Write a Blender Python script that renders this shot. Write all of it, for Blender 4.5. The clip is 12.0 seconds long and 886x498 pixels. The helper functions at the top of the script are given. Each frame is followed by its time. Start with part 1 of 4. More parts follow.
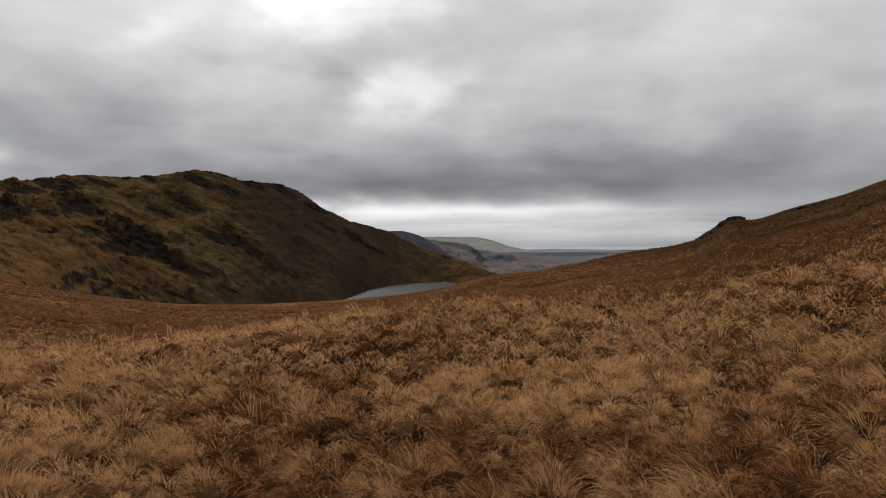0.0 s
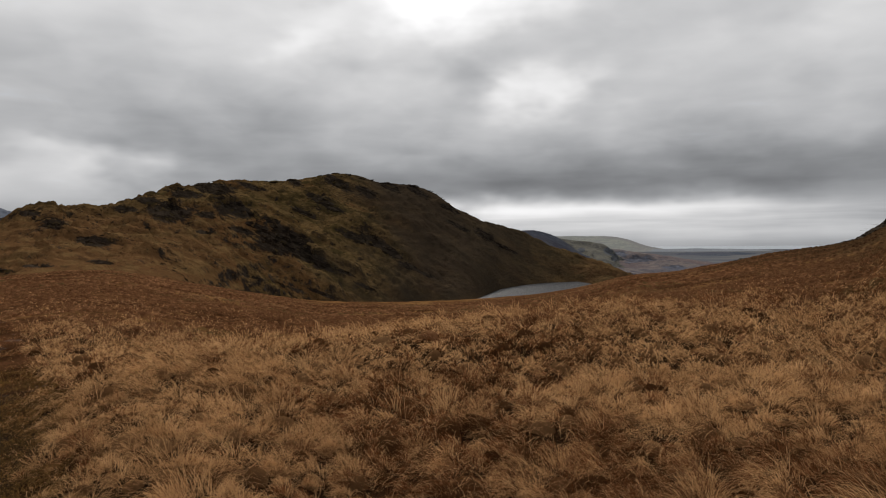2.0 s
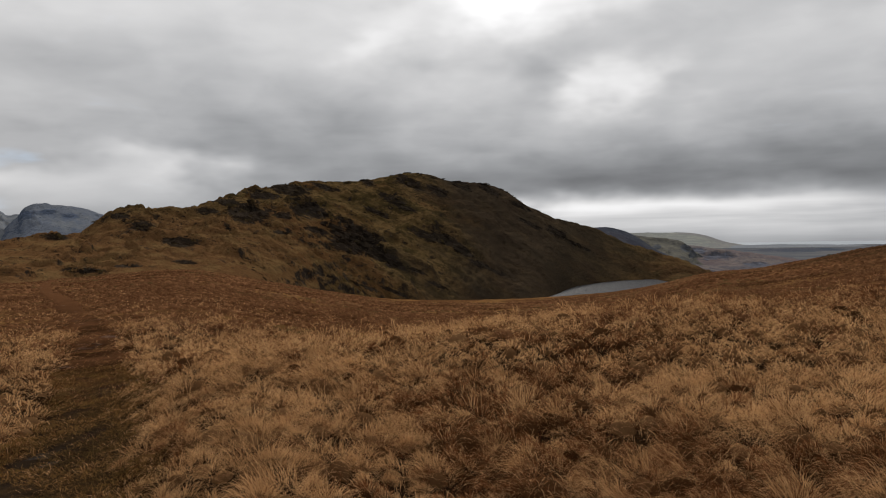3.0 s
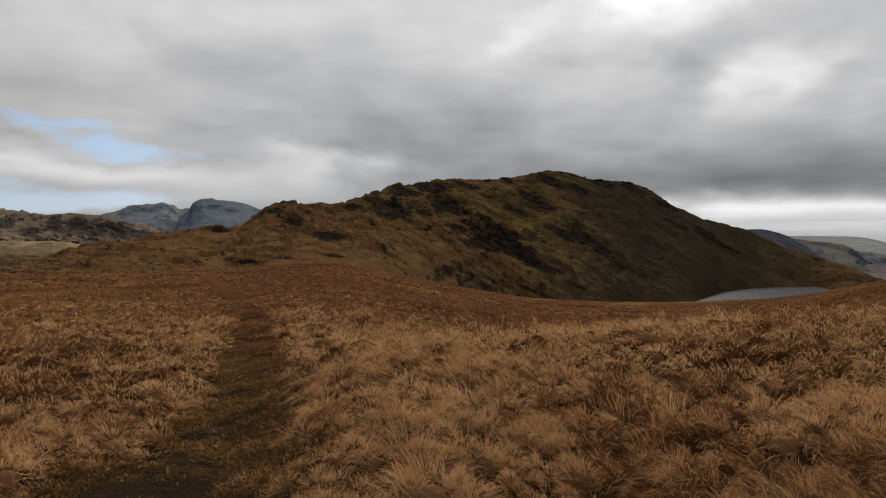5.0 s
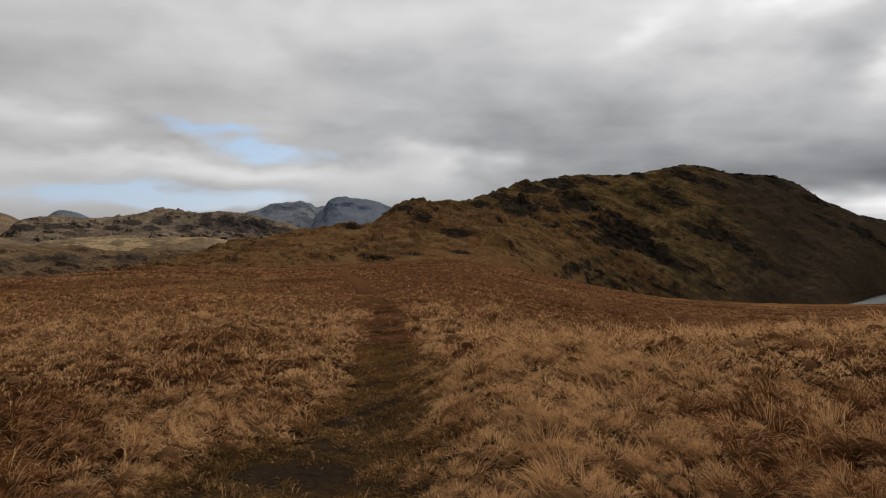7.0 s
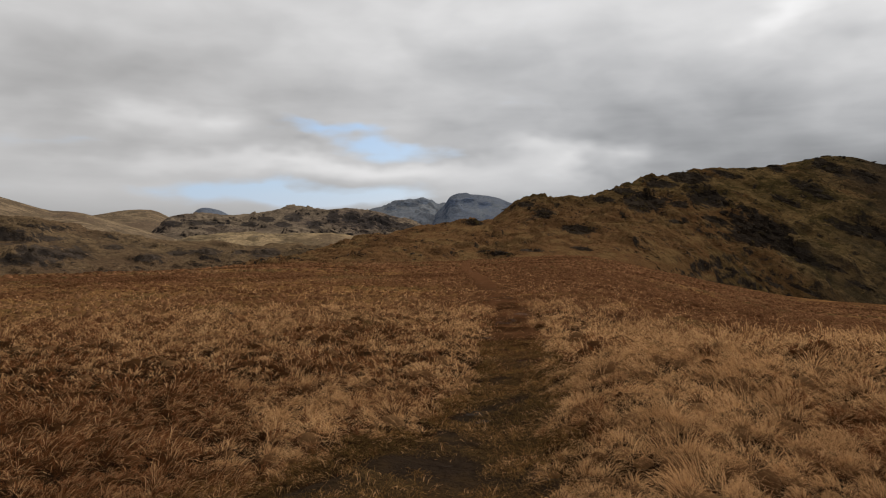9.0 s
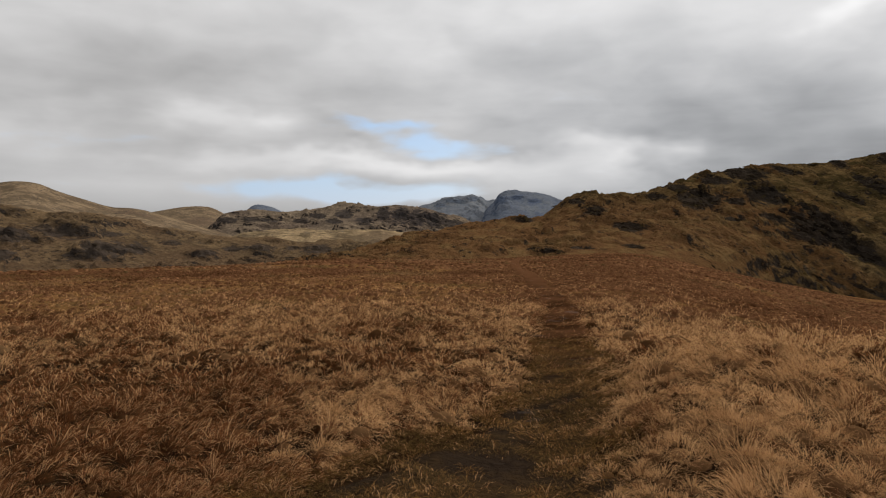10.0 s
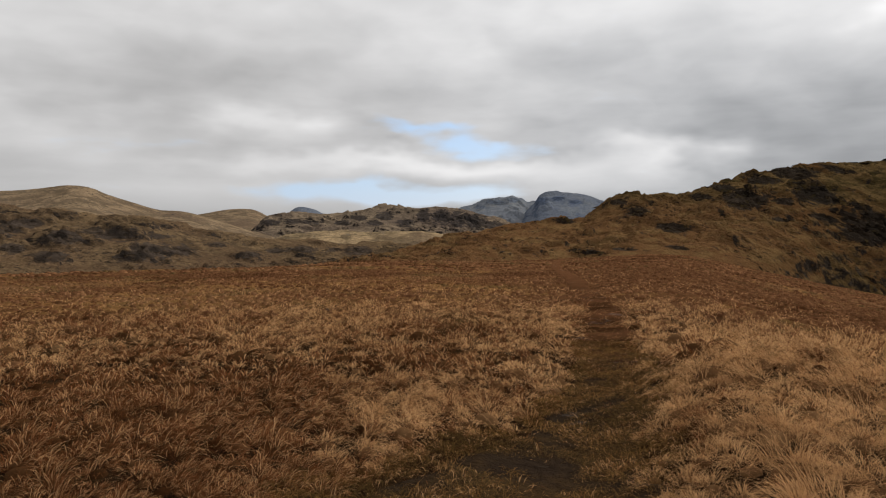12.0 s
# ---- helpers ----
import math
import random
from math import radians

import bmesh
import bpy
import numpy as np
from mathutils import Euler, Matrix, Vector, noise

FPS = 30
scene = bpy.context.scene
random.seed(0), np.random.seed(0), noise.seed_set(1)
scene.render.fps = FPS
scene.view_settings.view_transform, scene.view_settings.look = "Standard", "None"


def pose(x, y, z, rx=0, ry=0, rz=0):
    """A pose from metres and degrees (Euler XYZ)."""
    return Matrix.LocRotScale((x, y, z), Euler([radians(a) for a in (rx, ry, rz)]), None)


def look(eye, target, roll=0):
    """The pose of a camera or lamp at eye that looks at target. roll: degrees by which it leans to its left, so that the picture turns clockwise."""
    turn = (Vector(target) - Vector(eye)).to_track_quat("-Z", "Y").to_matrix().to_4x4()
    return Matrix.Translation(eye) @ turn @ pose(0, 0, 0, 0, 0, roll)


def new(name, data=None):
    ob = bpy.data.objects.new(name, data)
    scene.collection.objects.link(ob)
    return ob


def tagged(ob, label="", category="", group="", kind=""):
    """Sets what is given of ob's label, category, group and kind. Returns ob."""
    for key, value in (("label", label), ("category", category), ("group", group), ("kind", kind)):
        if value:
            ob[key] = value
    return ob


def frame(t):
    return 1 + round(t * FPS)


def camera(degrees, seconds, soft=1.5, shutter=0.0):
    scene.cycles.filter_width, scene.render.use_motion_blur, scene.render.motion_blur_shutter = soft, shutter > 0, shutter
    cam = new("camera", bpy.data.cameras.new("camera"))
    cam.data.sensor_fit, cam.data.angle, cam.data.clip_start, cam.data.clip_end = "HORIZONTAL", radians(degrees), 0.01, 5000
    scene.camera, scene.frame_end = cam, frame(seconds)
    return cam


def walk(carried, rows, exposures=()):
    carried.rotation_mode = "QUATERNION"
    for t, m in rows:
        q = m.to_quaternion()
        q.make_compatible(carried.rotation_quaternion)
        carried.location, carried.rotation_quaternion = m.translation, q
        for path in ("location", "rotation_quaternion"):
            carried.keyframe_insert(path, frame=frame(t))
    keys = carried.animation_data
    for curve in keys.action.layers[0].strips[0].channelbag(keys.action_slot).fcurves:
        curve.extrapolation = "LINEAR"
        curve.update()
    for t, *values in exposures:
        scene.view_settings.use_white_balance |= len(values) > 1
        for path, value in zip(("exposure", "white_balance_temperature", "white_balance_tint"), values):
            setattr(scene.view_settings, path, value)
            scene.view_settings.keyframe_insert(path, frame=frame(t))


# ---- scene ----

# ================= camera =================
cam = camera(64.19, 12.0, soft=1.1)
ARM = 0.418          # the camera is held this far in front of the turning body
EYE = 1.65
TURN = [  # seconds, heading (left of +y), pitch, roll
    (0.0, 0.00, -0.61, 0.37), (0.5, 2.59, -0.61, 0.43), (1.0, 5.14, -0.56, -0.01),
    (1.5, 7.98, -0.47, -0.06), (2.0, 10.68, -0.57, 0.51), (2.5, 13.89, -0.68, 1.26),
    (3.0, 16.46, -0.64, 1.01), (5.0, 27.63, -0.71, -0.16), (5.5, 30.77, -0.93, 0.17),
    (6.0, 33.21, -1.03, -0.22), (6.5, 35.41, -1.04, -0.17), (7.0, 37.88, -1.01, -0.30),
    (9.0, 47.59, -1.38, -0.38), (9.5, 49.50, -1.38, -0.57), (10.0, 51.57, -1.66, -0.54),
    (10.5, 53.13, -1.84, -0.15), (11.0, 54.22, -1.71, -0.25), (11.5, 54.77, -1.62, -0.51),
    (12.0, 54.82, -1.56, -0.39)]
rows = []
for t, yaw, pitch, roll in TURN:
    a = radians(yaw)
    place = Matrix.Translation((-ARM * math.sin(a), ARM * math.cos(a) - ARM, EYE))
    rows.append((t, place @ Matrix.Rotation(a, 4, "Z") @ Matrix.Rotation(radians(90 + pitch), 4, "X")
                 @ Matrix.Rotation(radians(-roll), 4, "Z")))
walk(cam, rows, exposures=[(0.0, 0.0), (5.0, -0.06), (9.0, 0.04), (12.0, 0.20)])

# ================= sky and sun =================
SUN_AZ, SUN_EL = 14.0, 29.0      # behind the brightest cloud


def aim(az, el):
    a, e = radians(az), radians(el)
    return Vector((-math.sin(a) * math.cos(e), math.cos(a) * math.cos(e), math.sin(e)))


class Nodes:
    """Small helper to wire node trees."""

    def __init__(self, tree):
        self.t = tree

    def add(self, kind):
        return self.t.nodes.new(kind)

    def put(self, socket, v):
        if hasattr(v, "is_output"):
            self.t.links.new(v, socket)
        elif v is not None:
            socket.default_value = v

    def math(self, op, a, b=None, c=None, clamp=False):
        n = self.add("ShaderNodeMath")
        n.operation, n.use_clamp = op, clamp
        for i, v in enumerate((a, b, c)):
            self.put(n.inputs[i], v)
        return n.outputs[0]

    def vmath(self, op, a, b=None):
        n = self.add("ShaderNodeVectorMath")
        n.operation = op
        self.put(n.inputs[0], a)
        self.put(n.inputs[1], b)
        return n.outputs[0]

    def mix(self, f, a, b, blend="MIX"):
        n = self.add("ShaderNodeMix")
        n.data_type, n.blend_type = "RGBA", blend
        self.put(n.inputs[0], f)
        for s, v in ((n.inputs[6], a), (n.inputs[7], b)):
            self.put(s, (*v, 1.0) if isinstance(v, tuple) and len(v) == 3 else v)
        return n.outputs[2]

    def noise(self, vec, scale, detail=4.0, rough=0.55, warp=0.0):
        n = self.add("ShaderNodeTexNoise")
        self.put(n.inputs["Vector"], vec)
        n.inputs["Scale"].default_value = scale
        n.inputs["Detail"].default_value = detail
        n.inputs["Roughness"].default_value = rough
        n.inputs["Distortion"].default_value = warp
        return n.outputs["Fac"]

    def add_noise(self, vec, scale):
        """Noise as a colour, centred on nought."""
        n = self.add("ShaderNodeTexNoise")
        self.put(n.inputs["Vector"], vec)
        n.inputs["Scale"].default_value = scale
        return self.vmath("SUBTRACT", n.outputs["Color"], (0.5, 0.5, 0.5))

    def span(self, v, a, b, c=0.0, d=1.0):
        n = self.add("ShaderNodeMapRange")
        n.interpolation_type = "SMOOTHSTEP"
        self.put(n.inputs[0], v)
        for i, x in enumerate((a, b, c, d)):
            self.put(n.inputs[i + 1], x)
        return n.outputs[0]


world = bpy.data.worlds.new("overcast_sky")
scene.world = world
world.use_nodes = True
world.node_tree.nodes.clear()
N = Nodes(world.node_tree)
sky = N.add("ShaderNodeTexSky")
sky.sky_type, sky.sun_disc = "NISHITA", False
sky.sun_elevation, sky.sun_rotation = radians(SUN_EL), radians(-SUN_AZ)
way = N.add("ShaderNodeTexCoord").outputs["Generated"]
sep = N.add("ShaderNodeSeparateXYZ")
N.put(sep.inputs[0], way)
dx, dy, dz = sep.outputs
flat = N.math("ADD", N.math("MAXIMUM", dz, 0.0), 0.27)
comb = N.add("ShaderNodeCombineXYZ")
N.put(comb.inputs[0], N.math("DIVIDE", dx, flat))
N.put(comb.inputs[1], N.math("DIVIDE", dy, flat))
deck = comb.outputs[0]
AZ = N.math("MULTIPLY", N.math("ARCTAN2", N.math("MULTIPLY", dx, -1.0), dy), 57.2958)
EL = N.math("MULTIPLY", N.math("ARCSINE", dz), 57.2958)


def puff(az, el, wide, high, gain):
    """A soft lighter (or darker) place in the cloud sheet."""
    u = N.math("DIVIDE", N.math("SUBTRACT", AZw, az), wide)
    v = N.math("DIVIDE", N.math("SUBTRACT", ELw, el), high)
    d = N.math("ADD", N.math("MULTIPLY", u, u), N.math("MULTIPLY", v, v))
    return N.math("MULTIPLY", N.math("EXPONENT", N.math("MULTIPLY", d, -1.0)), gain)


# directions bent a little by noise, so that no cloud has a clean outline
grain_at = N.add("ShaderNodeCombineXYZ")
N.put(grain_at.inputs[0], N.math("MULTIPLY", AZ, 0.10))
N.put(grain_at.inputs[1], N.math("MULTIPLY", EL, 0.20))
wob = N.math("SUBTRACT", N.noise(grain_at.outputs[0], 1.3, 3.0, 0.5), 0.5)
wob2 = N.math("SUBTRACT", N.noise(N.vmath("ADD", grain_at.outputs[0], (7.0, 3.0, 1.0)), 1.5, 3.0, 0.5), 0.5)
AZw = N.math("MULTIPLY_ADD", wob, 18.0, AZ)
ELw = N.math("MULTIPLY_ADD", wob2, N.span(EL, 1.0, 8.0, 0.7, 4.5), EL)
lum = N.math("ADD", 0.37, N.math("MULTIPLY", N.math("MINIMUM", N.math("MAXIMUM", dz, 0.0), 0.47), 0.78))
big = N.math("SUBTRACT", N.noise(deck, 0.6, 3.0, 0.5, 0.4), 0.5)
mid = N.math("SUBTRACT", N.noise(deck, 1.5, 2.0, 0.45, 0.5), 0.5)
lumps = N.math("SUBTRACT", N.noise(N.vmath("MULTIPLY", way, (1.0, 1.0, 2.6)), 5.6, 2.0, 0.4, 0.3), 0.5)
curls = N.math("SUBTRACT", N.noise(N.vmath("MULTIPLY", way, (1.0, 1.0, 2.4)), 14.0, 3.0, 0.45, 0.3), 0.5)
lum = N.math("ADD", lum, N.math("MULTIPLY_ADD", big, 0.30, N.math("MULTIPLY", mid, N.span(EL, 2.0, 13.0, 0.08, 0.20))))
lum = N.math("ADD", lum, N.math("MULTIPLY", lumps, N.span(EL, 1.0, 8.0, 0.04, 0.25)))
layers = N.math("SUBTRACT", N.noise(N.vmath("MULTIPLY", way, (1.0, 1.0, 6.0)), 9.0, 4.0, 0.5, 0.2), 0.5)
lum = N.math("ADD", lum, N.math("MULTIPLY", layers, N.math("MULTIPLY", N.span(EL, 2.0, 4.0, 0.04, 0.11), N.span(EL, 8.0, 14.0, 1.0, 0.25))))
lum = N.math("ADD", lum, N.math("MULTIPLY", curls, N.span(EL, 2.0, 9.0, 0.04, 0.15)))
GLOW = ((10.9, 19.8, 7.5, 3.0, 0.75), (2.2, 11.8, 4.2, 1.7, 0.34), (20.8, 15.6, 3.6, 2.2, 0.22), (15, 12, 3, 1.5, 0.06),
        (-20, 15, 7, 3, 0.14), (44, 17, 7, 3, 0.12), (28, 16, 8, 4, 0.12), (41.0, 6.7, 3.4, 1.0, 0.20), (36.5, 6.0, 3.0, 1.0, 0.16))
SHADE = ((8, 5.4, 26, 2.2, -0.16), (-18, 6.0, 12, 2.3, -0.10), (29, 8.5, 8, 4.0, -0.10), (60, 11.5, 16, 2.6, -0.07), (-6, 4.3, 18, 0.9, -0.09),
         (78, 12, 9, 8, -0.05), (9, 13.5, 3.5, 2.0, -0.08), (58, 6.6, 1.5, 0.6, -0.06))
RIM = ((-3, 2.5, 13, 0.55, 0.40), (6.5, 2.9, 5, 0.6, 0.20), (-12, 0.6, 12, 0.8, 0.10), (66, 4.9, 11, 0.7, 0.16), (52, 5.0, 9, 0.8, 0.24),
       (69, 8.2, 5, 1.0, 0.14), (70, 3.0, 14, 1.3, 0.10), (37.5, 4.8, 7, 1.5, 0.22), (27, 6.2, 5, 0.8, 0.08), (5.5, 2.2, 4.5, 0.9, 0.16), (-4, 1.3, 15, 1.2, 0.24), (84, 6.6, 6, 1.6, 0.08), (45, 3.6, 6, 1.2, 0.14))
for row in (*GLOW, *SHADE, *RIM):
    lum = N.math("ADD", lum, puff(*row))
# thin streaks of cloud in the gap over the sea
streak = N.add("ShaderNodeCombineXYZ")
N.put(streak.inputs[0], N.math("MULTIPLY", AZ, 0.07))
N.put(streak.inputs[1], N.math("MULTIPLY", EL, 1.25))
bars = N.math("SUBTRACT", N.noise(streak.outputs[0], 1.2, 3.0, 0.5, 0.3), 0.5)
near_sea = N.span(EL, 3.6, 1.2)
lum = N.math("ADD", lum, N.math("MULTIPLY", N.math("MULTIPLY", bars, N.math("MULTIPLY", N.math("MULTIPLY", near_sea, N.span(AZ, 42.0, 20.0)), N.span(EL, -0.2, 1.6, 0.25, 1.0))), 0.50))
# the sheet is thinner towards the hidden sun and thicker behind the walker's back
toward = N.add("ShaderNodeVectorMath")
toward.operation = "DOT_PRODUCT"
N.put(toward.inputs[0], way)
toward.inputs[1].default_value = aim(SUN_AZ, SUN_EL)
lum = N.math("MULTIPLY", lum, N.span(toward.outputs["Value"], 0.25, -0.7, 1.0, 0.42))
lum = N.math("MAXIMUM", lum, 0.12)
tone = N.mix(N.span(lum, 0.15, 0.8), (0.93, 0.955, 1.0), (1.0, 0.995, 1.0))
tone = N.mix(N.span(AZ, 35.0, 75.0), tone, (1.0, 0.99, 0.99))
cloud = N.mix(1.0, tone, lum, "MULTIPLY")
hole = N.math("ADD", puff(51.0, 6.9, 3.8, 0.70, 1.25), puff(56.6, 7.8, 4.0, 0.60, 1.05))
hole = N.math("ADD", hole, N.math("ADD", puff(59.5, 2.95, 8.0, 0.85, 2.4), puff(47.5, 6.2, 2.5, 0.5, 0.5)))
hole = N.math("ADD", hole, puff(80, 6.4, 5, 0.8, 0.45))
hole = N.math("SUBTRACT", hole, puff(57.0, 3.2, 2.3, 0.34, 1.0))
hole = N.math("ADD", hole, N.math("MULTIPLY_ADD", curls, 0.9, N.math("MULTIPLY", layers, 0.9)))
hole = N.span(hole, 0.20, 1.25)
blue = N.mix(1.0, sky.outputs[0], (0.10, 0.10, 0.10), "MULTIPLY")
blue = N.mix(0.6, blue, (0.36, 0.54, 0.86))
final = N.mix(N.math("MULTIPLY", hole, 0.95), cloud, blue)
back = N.add("ShaderNodeBackground")
N.put(back.inputs[0], final)
back.inputs[1].default_value = 1.0
N.put(N.add("ShaderNodeOutputWorld").inputs[0], back.outputs[0])

sun = new("sun", bpy.data.lights.new("sun", "SUN"))
sun.data.energy, sun.data.angle, sun.data.color = 2.3, radians(12), (1.0, 0.95, 0.88)
sun.matrix_world = look(aim(SUN_AZ, SUN_EL) * 100, (0, 0, 0))


# ================= materials =================
def material(name):
    m = bpy.data.materials.new(name)
    m.use_nodes = True
    n = Nodes(m.node_tree)
    bsdf = m.node_tree.nodes["Principled BSDF"]
    bsdf.inputs["Specular IOR Level"].default_value = 0.0
    return m, n, bsdf


def place_of(n):
    return n.add("ShaderNodeNewGeometry").outputs["Position"]


def relief(n, bsdf, height, strength, distance):
    b = n.add("ShaderNodeBump")
    b.inputs["Strength"].default_value, b.inputs["Distance"].default_value = strength, distance
    n.put(b.inputs["Height"], height)
    n.put(bsdf.inputs["Normal"], b.outputs[0])


def heath_east(n, p, c):
    # olive-brown heath takes over on the eastern hillside, with a ragged border
    at = n.add("ShaderNodeSeparateXYZ")
    n.put(at.inputs[0], p)
    side = n.math("MULTIPLY_ADD", n.math("SUBTRACT", n.noise(p, 0.05, 4.0, 0.6), 0.5), 60.0, n.math("MULTIPLY_ADD", at.outputs[1], -0.12, at.outputs[0]))
    heath = n.mix(n.span(n.noise(p, 0.22, 4.0, 0.65), 0.42, 0.60), (0.036, 0.019, 0.009), (0.076, 0.046, 0.021))
    c = n.mix(n.span(side, -4.0, 26.0, 0.0, 0.92), c, heath)
    return c


def moor_material():
    m, n, bsdf = material("moor_turf")
    p = place_of(n)
    rust, deep, straw, moss = (0.150, 0.067, 0.029), (0.048, 0.020, 0.008), (0.23, 0.118, 0.042), (0.080, 0.056, 0.018)
    wide = n.noise(p, 0.055, 4.0, 0.6, 0.6)
    patch = n.noise(p, 0.33, 5.0, 0.62, 0.5)
    tuft = n.noise(p, 2.1, 4.0, 0.65)
    fine = n.noise(p, 14.0, 3.0, 0.6)
    c = n.mix(n.span(tuft, 0.40, 0.62), rust, deep)
    c = n.mix(n.span(n.math("ADD", n.math("MULTIPLY", wide, 0.55), n.math("MULTIPLY", patch, 0.45)), 0.47, 0.60), c, straw)
    c = n.mix(n.math("MULTIPLY", n.span(n.noise(p, 0.16, 4.0, 0.6), 0.56, 0.70), 0.6), c, moss)
    c = n.mix(n.span(tuft, 0.56, 0.72, 0.0, 0.7), c, deep)
    c = n.mix(n.span(fine, 0.3, 0.75, 0.0, 0.35), c, (0.05, 0.03, 0.015))
    c = heath_east(n, p, c)
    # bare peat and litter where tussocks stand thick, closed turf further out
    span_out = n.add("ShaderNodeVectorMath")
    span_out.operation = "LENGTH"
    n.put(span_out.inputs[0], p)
    # Peat colour is also darkened for the shade in gaps between tussocks.
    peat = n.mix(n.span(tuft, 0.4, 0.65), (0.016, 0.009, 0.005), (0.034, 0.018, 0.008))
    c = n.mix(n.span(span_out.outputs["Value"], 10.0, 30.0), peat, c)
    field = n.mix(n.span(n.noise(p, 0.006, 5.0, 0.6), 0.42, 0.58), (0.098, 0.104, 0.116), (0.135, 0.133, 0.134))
    c = n.mix(n.span(span_out.outputs["Value"], 600.0, 1100.0), c, field)   # heath and fields of the lowland, with blue-grey haze in the colour
    n.put(bsdf.inputs["Base Color"], c)
    bsdf.inputs["Roughness"].default_value = 0.95
    relief(n, bsdf, n.math("ADD", n.math("MULTIPLY", tuft, 1.0), n.math("MULTIPLY", fine, 0.2)), 0.9, 0.25)
    return m


def fell_material(name, grass, dry, red, rock, rockiness=0.5, scale=1.0, contrast=1.0, east_shade=None):
    """Rough hill pasture with rock showing through where it is steep or worn."""
    m, n, bsdf = material(name)
    p = n.vmath("MULTIPLY", place_of(n), (scale, scale, scale))
    geo = n.add("ShaderNodeNewGeometry")
    up = n.add("ShaderNodeSeparateXYZ")
    n.put(up.inputs[0], geo.outputs["Normal"])
    wide = n.noise(p, 0.014, 5.0, 0.6, 0.5)
    patch = n.noise(p, 0.06, 6.0, 0.65, 0.6)
    tuft = n.noise(p, 0.40, 5.0, 0.65)
    stone = n.noise(n.vmath("MULTIPLY", p, (1.0, 1.0, 2.6)), 0.12, 7.0, 0.7, 0.8)
    c = n.mix(n.span(patch, 0.40, 0.62), grass, dry)
    c = n.mix(n.math("MULTIPLY", n.span(wide, 0.46, 0.62), 0.75), c, red)
    c = n.mix(n.span(tuft, 0.45, 0.75, 0.0, 0.55 * contrast), c, tuple(0.45 * v for v in grass))
    if east_shade:     # shade of the eastern face put into the colour, with a ragged border
        at = n.add("ShaderNodeSeparateXYZ")
        n.put(at.inputs[0], place_of(n))
        ragged = n.math("MULTIPLY", n.math("SUBTRACT", n.noise(p, 0.013, 5.0, 0.6), 0.5), 150.0)
        east = n.math("ADD", n.math("MULTIPLY_ADD", at.outputs[1], 0.33, at.outputs[0]), ragged)
        smooth_face = n.math("MULTIPLY", n.span(east, -25.0, 45.0), n.span(n.math("MULTIPLY_ADD", ragged, 0.3, at.outputs[0]), 30.0, -60.0, 0.35, 1.0))
        c = n.mix(n.math("MULTIPLY", smooth_face, 0.88), c, east_shade)
        # moor grass climbs the gentle western shoulder
        west = n.math("ADD", n.math("MULTIPLY_ADD", at.outputs[1], 0.62, at.outputs[0]), n.math("MULTIPLY", ragged, 0.5))
        low = n.math("MULTIPLY_ADD", ragged, 0.10, at.outputs[2])
        moorish = n.math("MULTIPLY", n.span(west, 55.0, -15.0), n.span(low, 22.0, 5.0))
        c = n.mix(n.math("MULTIPLY", moorish, 0.85), c, (0.138, 0.070, 0.030))
    bare = n.math("ADD", n.math("MULTIPLY", n.math("SUBTRACT", 1.0, up.outputs[2]), 1.2),
                  n.math("MULTIPLY", n.math("SUBTRACT", stone, 0.5), 1.5))
    bare = n.span(bare, 0.62 - 0.35 * rockiness, 0.80 - 0.35 * rockiness)
    if east_shade:
        bare = n.math("MULTIPLY", bare, n.span(east, -25.0, 45.0, 1.0, 0.2))
    rc = n.mix(n.span(n.noise(p, 0.9, 4.0, 0.7), 0.35, 0.7), rock, tuple(0.42 * v for v in rock))
    rc = n.mix(n.span(n.noise(p, 0.25, 3.0), 0.58, 0.72, 0.0, 0.6), rc, tuple(min(1, 2.0 * v) for v in rock))
    c = n.mix(bare, c, rc)
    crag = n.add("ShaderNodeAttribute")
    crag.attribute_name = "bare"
    open_ground = n.math("SUBTRACT", 1.0, n.math("MULTIPLY", smooth_face, 0.85)) if east_shade else 1.0
    flat_p = n.vmath("MULTIPLY", p, (1.0, 1.0, 2.2))
    fleck = n.noise(flat_p, 0.42, 6.0, 0.70, 0.4)
    c = n.mix(n.math("MULTIPLY", n.span(fleck, 0.54, 0.61), n.math("MULTIPLY", open_ground, n.span(n.noise(p, 0.03, 3.0), 0.42, 0.62, 0.1, 0.85))), c, tuple(0.55 * v for v in rock))
    c = n.mix(n.math("MULTIPLY", open_ground, n.span(n.noise(flat_p, 0.33, 5.0, 0.7), 0.56, 0.68, 0.0, 0.45)), c, tuple(min(1, 1.5 * v) for v in dry))
    if east_shade:     # bleached grass in strips along the slope
        strip = n.add("ShaderNodeAttribute")
        strip.attribute_name = "sere"
        c = n.mix(n.math("MULTIPLY", n.math("MULTIPLY", strip.outputs["Fac"], 0.45), open_ground), c, tuple(1.25 * v for v in dry))
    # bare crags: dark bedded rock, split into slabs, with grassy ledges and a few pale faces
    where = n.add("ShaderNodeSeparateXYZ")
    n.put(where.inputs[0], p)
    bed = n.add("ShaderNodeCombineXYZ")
    tip = n.math("MULTIPLY_ADD", where.outputs[0], 0.42 if east_shade else 0.12, where.outputs[2])
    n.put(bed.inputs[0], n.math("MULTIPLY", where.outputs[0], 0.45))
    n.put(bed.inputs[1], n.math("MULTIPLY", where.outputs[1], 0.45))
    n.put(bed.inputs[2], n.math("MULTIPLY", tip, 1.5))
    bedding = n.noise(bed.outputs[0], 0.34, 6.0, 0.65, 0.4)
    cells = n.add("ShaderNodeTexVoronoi")
